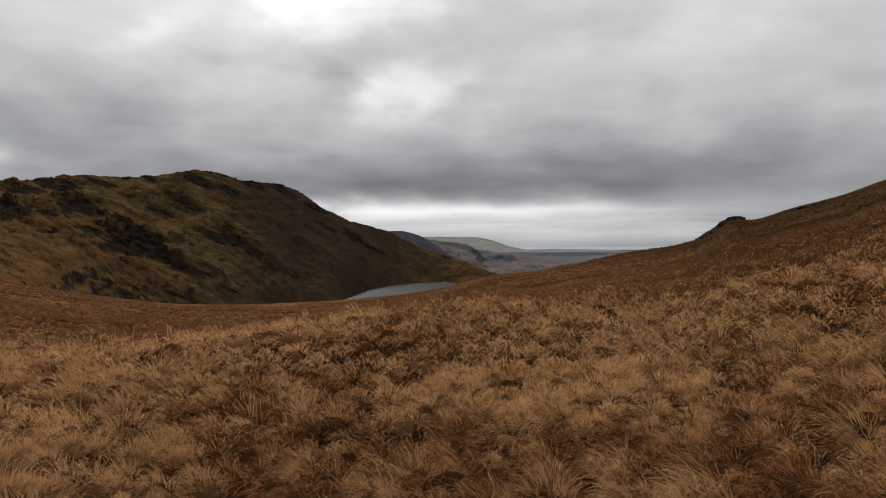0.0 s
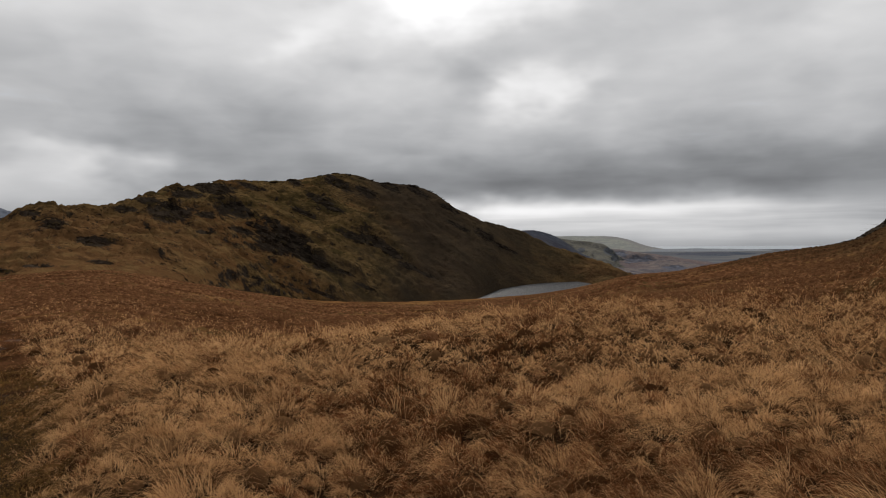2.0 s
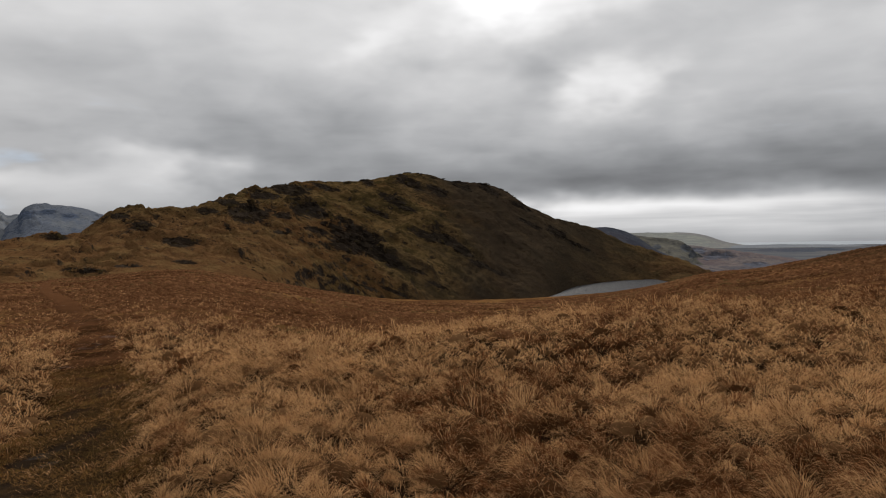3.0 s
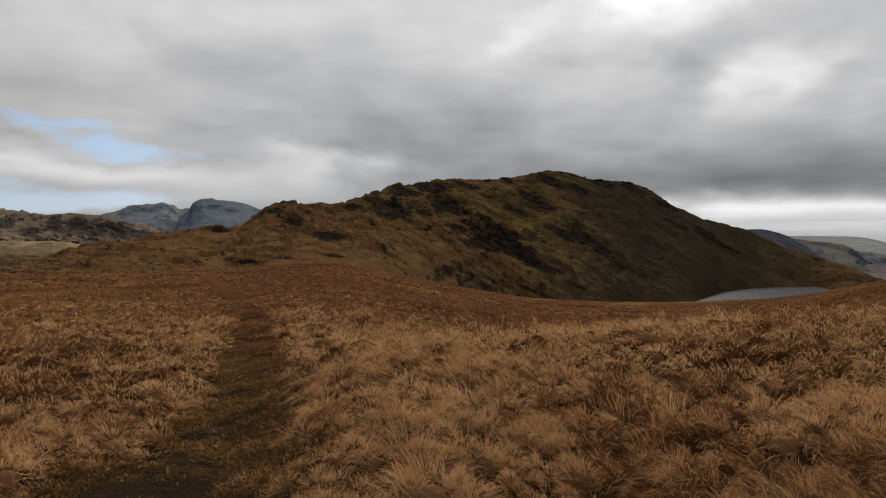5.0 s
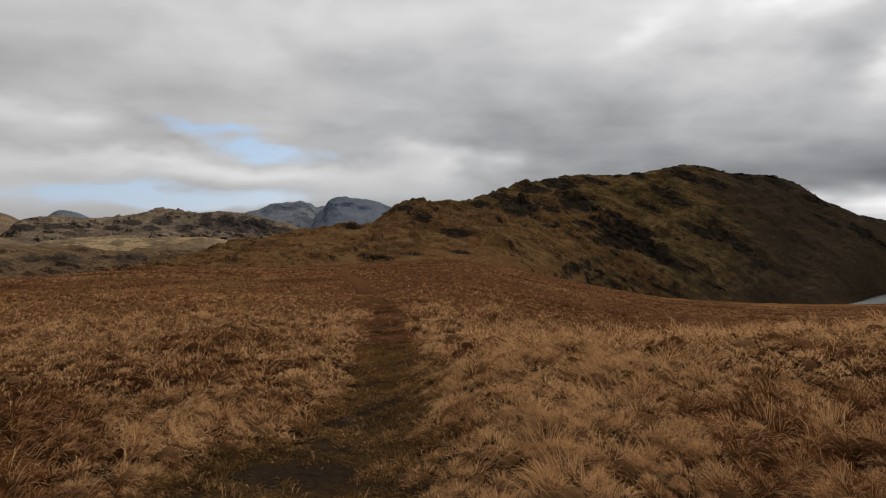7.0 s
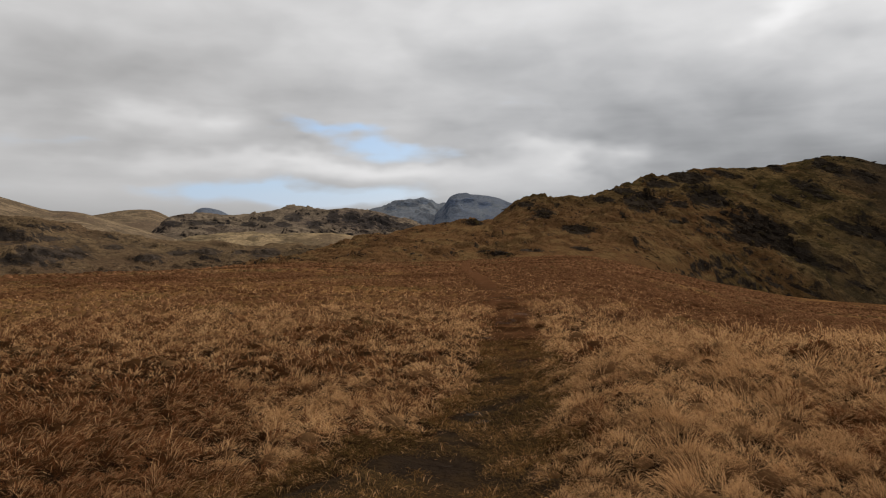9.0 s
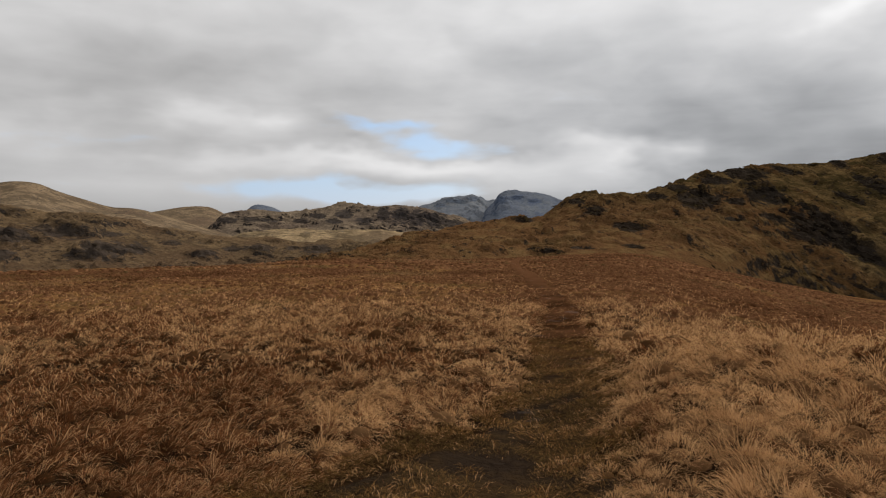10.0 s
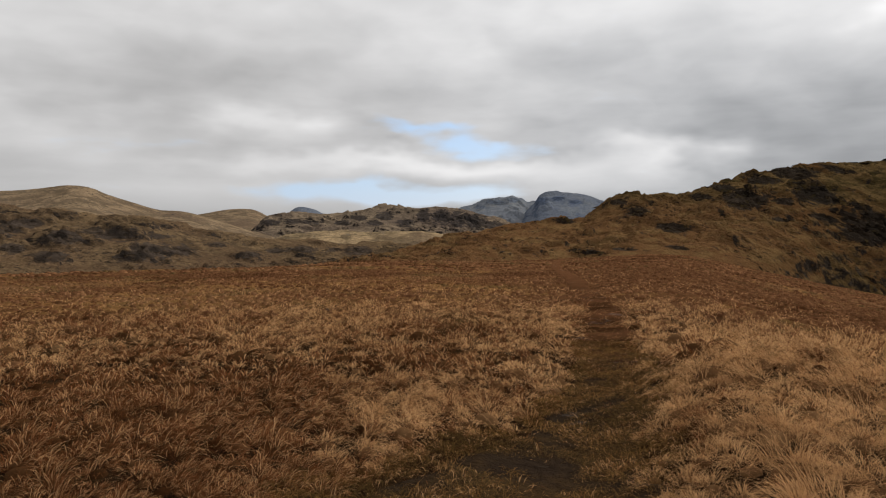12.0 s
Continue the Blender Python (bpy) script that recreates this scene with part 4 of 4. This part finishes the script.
def rustiness(x, y):
    """Share of red-brown grass among the straw, in drifts."""
    r, az = np.hypot(x, y), np.degrees(np.arctan2(-x, y))
    p = 0.27 + 0.55 * fbm(x / 4.0, y / 4.0, 4, 81) + 0.25 * fbm(x / 1.1, y / 1.1, 2, 83)
    p = p + 0.25 * blot(az, r, 18, 7.0, 9, 0.22) + 0.5 * blot(az, r, -18, 26, 16, 0.45) + 0.9 * ease(-6, -20, az) * ease(15, 28, r) + 0.55 * blot(az, r, 84, 7.5, 11, 0.35)
    p = p + (0.60 - 0.35 * ease(44, 56, az)) * ease(12, 50, r) + 0.12 * ease(48, 62, az) * ease(8.5, 12, r) + 0.15 * ease(70, 82, az) + 0.42 * ease(60, 68, az) * (1 - ease(9.5, 13, r))
    p = p + 0.14 * (1 - ease(5.0, 6.8, r)) * (1 - ease(24, 34, az)) - 0.20 * blot(az, r, -8, 9.0, 14, 0.25) + 0.26 * blot(az, r, 19, 8.0, 10, 0.28) + 0.25 * blot(az, r, 8, 12, 10, 0.2)
    p = p + 0.7 * (1 - ease(0.7, 1.8, off_path(x, y))) * ease(10, 16, r)
    p = p - 0.5 * blot(az, r, -14, 10.5, 13, 0.30) - 0.45 * blot(az, r, -5, 8.5, 9, 0.28) + 0.20 * blot(az, r, 14, 5.0, 8, 0.35) + 0.30 * blot(az, r, -9, 4.8, 8, 0.25) - 0.4 * blot(az, r, 30, 5.2, 9, 0.3) - 0.4 * blot(az, r, 40, 6.0, 8, 0.4) - 0.35 * blot(az, r, 64, 8.5, 8, 0.25) - 0.3 * blot(az, r, 33, 13, 10, 0.3) - 0.30 * blot(az, r, 37, 5.8, 8, 0.45) + 0.40 * blot(az, r, 54, 13, 9, 0.40) - 0.25 * blot(az, r, 36, 9.5, 8, 0.3)
    return p


def tussocks(x, y, count, tall, spread, width, long=False, wind=0.75, reach=0.060, scale=1.0):
    """Mops of combed blades that arch over a root mound: rows of blades, and the mounds' sizes."""
    n = len(x)
    size = np.clip(np.random.lognormal(-0.03, 0.36, n), 0.45, 1.9) * scale
    flow = 2.6 + 2.2 * fbm(x / 1.8, y / 1.8, 2, 91) + np.random.normal(0, 0.35, n)
    limp = np.random.uniform(0.0, 1.0, n)
    i = np.repeat(np.arange(n), count)
    m = len(i)
    rim = spread * size
    high = tall * size * np.random.uniform(0.65, 1.15, n)
    part_out = np.sqrt(np.random.uniform(0, 1, m))
    ang = np.random.uniform(0, 2 * np.pi, m)
    rad = rim[i] * part_out
    # locks of blades share one lean and one turn
    lock = np.floor(ang / 0.6) + 37 * i
    swing = 0.5 * np.sin(lock * 12.9898) + 0.25 * np.sin(lock * 4.137)
    bx, by = x[i] + rad * np.cos(ang), y[i] + rad * np.sin(ang)
    bz = moor_xy(x, y)[i] - 0.02 + high[i] * (1 - part_out ** 2.2)
    hx = np.cos(ang) * (0.10 + part_out) + wind * np.cos(flow[i])
    hy = np.sin(ang) * (0.10 + part_out) + wind * np.sin(flow[i])
    heading = np.arctan2(hy, hx) + 0.7 * swing + np.random.normal(0, 0.30, m)
    length = (reach + 0.72 * spread) * size[i] * np.random.uniform(0.6, 1.2, m)
    lean = np.clip(0.45 + 0.65 * part_out + 0.25 * limp[i] + 0.25 * swing + np.random.normal(0, 0.22, m), 0.05, 1.6)
    droop = np.clip(lean + 0.55 + 0.5 * limp[i] + np.random.uniform(0.0, 0.5, m), 0.0, 2.3)
    wid = width * np.random.uniform(0.6, 1.3, m)
    return i, (np.stack([bx, by, bz], -1), heading, length, lean, droop, wid), (rim, high)


def hearts(x, y, rim, high, sides, plain=False):
    """The dense root mound inside each tussock."""
    n = len(x)
    ang = np.random.uniform(0, 6.28, n)[:, None] + np.arange(sides)[None] * 2 * np.pi / sides
    z = moor_xy(x, y)
    jit = np.random.uniform(0.8, 1.2, (n, sides))
    rings = []
    for out, up in ((1.0, -0.25), (0.62, 0.74)) if plain else ((1.0, -0.25), (0.80, 0.52), (0.46, 0.86)):
        rings.append(np.stack([x[:, None] + out * (rim[:, None] * jit) * np.cos(ang), y[:, None] + out * (rim[:, None] * jit) * np.sin(ang),
                               z[:, None] + up * high[:, None] * np.random.uniform(0.85, 1.15, (n, sides))], -1))
    top = np.stack([x, y, z + 0.97 * high], -1)[:, None]
    v = np.concatenate([*rings, top], 1)
    f, high_ring = [], (len(rings) - 1) * sides
    for k in range(sides):
        j = (k + 1) % sides
        for q in range(0, high_ring, sides):
            f += [[q + k, q + j, q + sides + j], [q + k, q + sides + j, q + sides + k]]
        f.append([high_ring + k, high_ring + j, high_ring + sides])
    f = np.array(f)
    return v.reshape(-1, 3), (f[None] + (np.arange(n) * (high_ring + sides + 1))[:, None, None]).reshape(-1, 3)


straw, rusty, short, thatch, pale_thatch, tufts = [], [], [], [], [], []
for r0, r1, spacing, count, tall, spread, width, long, sides, side in (
        (3.0, 6.2, 0.212, 272, 0.120, 0.112, 0.0029, True, 8, "big"),
        (6.2, 9.5, 0.236, 156, 0.125, 0.124, 0.0048, True, 7, "big"),
        (9.5, 21.0, 0.330, 66, 0.160, 0.172, 0.0110, False, 6, "big"),
        (3.0, 6.2, 0.172, 165, 0.075, 0.090, 0.0027, True, 7, "low"),
        (6.2, 9.5, 0.196, 98, 0.082, 0.104, 0.0048, True, 6, "low"),
        (9.5, 21.0, 0.290, 46, 0.095, 0.152, 0.0105, False, 5, "low"),
        (21.0, 55.0, 0.42, 9, 0.100, 0.165, 0.0170, False, 4, "")):
    x, y = scatter(r0, r1, spacing)
    # big mops of grass below the tarn side, lower and finer tussocks towards the path
    low_share = ease(31, 43, np.degrees(np.arctan2(-x, y)))
    coin = np.random.uniform(0, 1, len(x))
    pick = coin > low_share if side == "big" else coin < low_share if side == "low" else coin < 2
    keep = pick & (off_path(x, y) > np.random.uniform(0.60, 1.25, len(x))) & (np.random.uniform(0, 1, len(x)) < 0.90)
    beyond = np.hypot(x, y) < brow_r(np.degrees(np.arctan2(-x, y))) * 1.03
    x, y = x[keep & beyond], y[keep & beyond]
    red = rustiness(x, y) > np.random.uniform(0.20, 0.88, len(x))
    # here and there a dense dark-brown stool with little bleached leaf on it
    stool = np.random.uniform(0, 1, len(x)) < (0.10 + 0.10 * (r0 > 9)) * (1 - 0.6 * low_share[keep & beyond])
    red = red | stool
    i, rowset, (rim, high) = tussocks(x, y, count, tall, spread, width, long, scale=0.62 + 0.38 * ease(0.7, 1.5, off_path(x, y)))
    mixed = np.where(np.random.uniform(0, 1, len(i)) < np.where(red[i], 0.26, 0.12), ~red[i], red[i])
    dull = (np.random.uniform(12, 44, len(x)) < np.hypot(x, y))[i]      # the bleached leaf thins out with distance from the wet ground
    for w, pile in ((~mixed & ~dull, straw), (mixed & ~dull, rusty), (dull, tufts)):
        pile.append(blades(*[q[w] for q in rowset], long))
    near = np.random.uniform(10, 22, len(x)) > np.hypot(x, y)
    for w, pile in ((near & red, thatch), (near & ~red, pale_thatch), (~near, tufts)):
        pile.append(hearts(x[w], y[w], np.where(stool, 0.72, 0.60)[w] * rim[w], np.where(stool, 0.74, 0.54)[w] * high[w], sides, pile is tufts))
# further out each tussock is a low tuft
x, y = scatter(55.0, 172.0, 0.90)
beyond = np.hypot(x, y) < brow_r(np.degrees(np.arctan2(-x, y))) * 1.04
beyond = beyond & (off_path(x, y) > 0.9)
x, y = x[beyond], y[beyond]
rim, high = np.random.uniform(0.16, 0.36, len(x)), np.random.uniform(0.05, 0.17, len(x))
tufts.append(hearts(x, y, rim, high, 4, True))
# thatch of short dead blades in the hollows
x, y = scatter(2.6, 16.0, 0.055)
keep = np.random.uniform(0, 1, len(x)) < np.clip(7.0 / np.hypot(x, y), 0, 1) ** 1.5 * np.where(off_path(x, y) < 2.4, 0.9, 0.5)
x, y = x[keep], y[keep]
p = off_path(x, y)
red = rustiness(x, y) > np.random.uniform(0.0, 1.0, len(x))
n = len(x)
rowset = (np.stack([x, y, moor_xy(x, y) - 0.005 + 0.02 * (p < 1)], -1), np.random.uniform(0, 6.28, n), np.random.uniform(0.06, 0.17, n),
          np.random.uniform(0.6, 1.4, n), np.random.uniform(1.2, 2.0, n), 0.0036 * np.hypot(x, y) / 5)
worn = p < 1.15
gap = trodden(x, y)
for where, pile in ((worn & gap, short), (~worn & ~red, straw), (~worn & red, rusty)):
    pile.append(blades(*[q[where] for q in rowset]))
# the path itself: trodden short blades
x, y = scatter(2.8, 13.0, 0.021, 34.0, 76.0)
w = (off_path(x, y) < 1.15) & (trodden(x, y))
x, y = x[w], y[w]
n = len(x)
short.append(blades(np.stack([x, y, moor_xy(x, y) + 0.02], -1), np.random.uniform(0, 6.28, n), np.random.uniform(0.04, 0.11, n),
                    np.random.uniform(0.7, 1.45, n), np.random.uniform(1.3, 2.0, n), 0.0036 * np.hypot(x, y) / 5))
# low tufts along the path
x, y = scatter(2.6, 30.0, 0.145)
p = off_path(x, y)
keep = (p < 1.25) & (np.random.uniform(0, 1, len(x)) < 0.75 + 0.25 * np.clip(p - 0.5, 0, 1)) & trodden(x, y)
x, y = x[keep], y[keep]
i, rowset, _ = tussocks(x, y, 40, 0.045, 0.085, 0.0042, False, reach=0.01)
pale = np.random.uniform(0, 1, len(i)) < 0.30
ruddy = ~pale & (np.random.uniform(0, 1, len(i)) < np.where(np.hypot(x, y)[i] > 9.0, 0.85, 0.30))
short.append(blades(*[q[~pale & ~ruddy] for q in rowset]))
rusty.append(blades(*[q[ruddy] for q in rowset]))
straw.append(blades(*[q[pale] for q in rowset]))
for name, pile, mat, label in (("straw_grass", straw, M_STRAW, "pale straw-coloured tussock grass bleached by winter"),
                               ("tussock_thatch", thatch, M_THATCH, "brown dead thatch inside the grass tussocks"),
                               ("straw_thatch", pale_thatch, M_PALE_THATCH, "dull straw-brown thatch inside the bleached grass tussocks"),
                               ("moor_tufts", tufts, M_TUFT, "low red-brown grass tufts all over the far moor"),
                               ("russet_grass", rusty, M_RUST, "red-brown withered moor grass in drifts among the straw"),
                               ("short_turf", short, M_TURF, "trampled short green-brown turf along the muddy path")):
    tagged(new(name, turf_mesh(name, pile, mat)), label, "grass", kind="stuff")


# ================= crags and stones =================
def rock_mesh(seed):
    """One angular block about 1 m across, bedded on a slant."""
    rnd = random.Random(seed)
    b = bmesh.new()
    for q in range(22):
        v = Vector((rnd.gauss(0, 1), rnd.gauss(0, 1), rnd.gauss(0, 1))).normalized() * rnd.uniform(0.40, 0.55)
        v.z = round(v.z * 4) / 4 * 0.8 + rnd.uniform(-0.03, 0.03) + 0.25 * v.x
        b.verts.new(v)
    bmesh.ops.convex_hull(b, input=b.verts)
    bmesh.ops.delete(b, geom=[v for v in b.verts if not v.link_faces], context="VERTS")
    bmesh.ops.bevel(b, geom=b.edges[:], offset=0.025, segments=1, affect="EDGES")
    me = bpy.data.meshes.new("rock")
    b.to_mesh(me)
    b.free()
    me.materials.append(M_ROCK)
    return me


ROCKS = [rock_mesh(600 + k) for k in range(14)]


def rock(name, parent, place, size, spin):
    ob = new(name, random.choice(ROCKS))
    ob.matrix_world = Matrix.Translation(place) @ Matrix.Rotation(spin, 4, "Z") @ Matrix.Diagonal((*size, 1))
    if parent:
        ob.parent = parent
    return ob


def on_slope(height, near, far, az, el):
    """The place on a slope that is seen at a bearing and an angle."""
    rs = np.linspace(near, far, 400)
    zs = height(np.full(400, float(az)), rs)
    ang = np.degrees(np.arctan2(zs - EYE, rs))
    k = int(np.argmax(ang >= el)) if (ang >= el).any() else int(np.argmax(ang))
    return rs[k], zs[k]


def strew(parent, height, foot, crest, az, el, wide, tall, count):
    """Angular blocks in and below a crag."""
    for k in range(count):
        a, e = az + random.gauss(0, 0.30) * wide, el + random.uniform(-0.3, 0.9) * tall
        r, z = on_slope(height, float(foot(a)) + 1, float(crest(a)) - 9, a, e)
        big = r * radians(wide) * random.uniform(0.045, 0.11)
        rock("rock", parent, (-r * math.sin(radians(a)), r * math.cos(radians(a)), z - 0.22 * big),
             (big * random.uniform(0.8, 1.6), big * random.uniform(0.7, 1.1), big * random.uniform(0.4, 0.8)), radians(a) + random.uniform(-0.5, 0.5))


fell, fell_h, fell_f, fell_c = ob_tree[0]
for k, (az, el, w, h, q) in enumerate(CRAGS):
    strew(fell, fell_h, fell_f, fell_c, az, el, w, h, 3 + q // 8)
for k in range(34):
    az = 31.0 - 18.0 * k / 33 + random.uniform(-0.4, 0.4)
    el = float(brow_el(az)) + random.uniform(0.05, 0.75)
    strew(fell, fell_h, fell_f, fell_c, az, el, random.uniform(0.25, 0.6), 0.12, 3)
for az, wide, tall in ((30.6, 7, 2.6), (29.3, 8, 2.8), (28.2, 7, 2.4), (26.3, 6, 1.5), (24.4, 5, 1.2), (22.5, 5, 2.6), (20.2, 5, 1.6), (19.5, 6, 2.6), (18.3, 6, 1.6), (16.9, 6, 1.8), (15.4, 7, 2.2),
                       (13.9, 5, 1.6), (12.9, 6, 2.0), (11.6, 5, 2.2), (10.4, 5, 1.8), (8.9, 4, 1.2), (33.0, 5, 1.6), (35.2, 4, 1.2), (41.2, 5, 1.6), (42.3, 4, 1.4), (39.0, 4, 1.0), (45.9, 5, 1.8), (46.5, 4, 1.3), (6.8, 4, 1.2)):
    for k in range(3):
        a = az + random.uniform(-0.45, 0.45)
        r = float(fell_c(a)) - random.uniform(0, 5)
        z = float(fell_h(np.array([a]), np.array([r]))[0])
        rock("rock", fell, (-r * math.sin(radians(a)), r * math.cos(radians(a)), z + 0.1 * tall),
             (wide * random.uniform(0.6, 1.2), wide * 0.6, tall * random.uniform(0.35, 0.75)), radians(a) + random.uniform(-0.4, 0.4))
mid_hill, mid_h, mid_f, mid_c = ob_tree[1]
for az, el, w, h, q in MID_CRAGS:
    strew(mid_hill, mid_h, mid_f, mid_c, az, el, w, h, 4)

# rocks on the brow of the moor
def brow_rock(az, el, wide, tall, count, label, deep=1.0):
    r, z = on_slope(moor, 20.0, float(brow_r(az)), az, el)
    base_at = new("rock_outcrop")
    base_at.location = (-r * math.sin(radians(az)), r * math.cos(radians(az)), z)
    tagged(base_at, label, "rock")
    bpy.context.view_layer.update()
    for k in range(count):
        u = (k + 0.5) / count * 2 - 1 + random.uniform(-0.1, 0.1)
        big = r * radians(wide) * random.uniform(0.22, 0.38) * (1.15 - 0.5 * abs(u))
        a = az + 0.42 * wide * u
        q = r - random.uniform(0.0, deep)
        rz = float(moor(np.array([a]), np.array([q]))[0])
        h = r * radians(tall) * random.uniform(0.9, 1.5) * (1.15 - 0.6 * abs(u))
        ob = rock("rock", None, (-q * math.sin(radians(a)), q * math.cos(radians(a)), rz + 0.05 * h), (big * 1.4, big, h), radians(az) + random.uniform(-0.3, 0.3))
        ob.parent = base_at
        ob.matrix_parent_inverse = base_at.matrix_world.inverted()


brow_rock(-21.9, 1.35, 2.4, 0.52, 26, "dark rock outcrop on the brow of the grassy hillside", 22.0)
brow_rock(-20.6, 0.45, 2.0, 0.42, 18, "dark rock outcrop on the brow of the grassy hillside", 16.0)
brow_rock(-19.1, -0.25, 1.4, 0.22, 6, "low dark rocks below the outcrop on the brow")
brow_rock(-12.4, -1.5, 1.9, 0.28, 6, "low dark rock on the brow of the moor")
brow_rock(-27.9, 2.45, 3.4, 0.26, 16, "low grey rock on the skyline of the hillside", 14.0)
brow_rock(-23.9, 0.9, 1.6, 0.16, 5, "low grey rocks in the hillside grass")
brow_rock(-29.4, 1.45, 1.8, 0.16, 6, "low grey rocks in the hillside grass")
brow_rock(-31.2, 2.4, 1.8, 0.22, 7, "low grey rocks in the hillside grass")
brow_rock(64.9, -6.6, 0.8, 0.5, 3, "small dark stone in the rough grass")
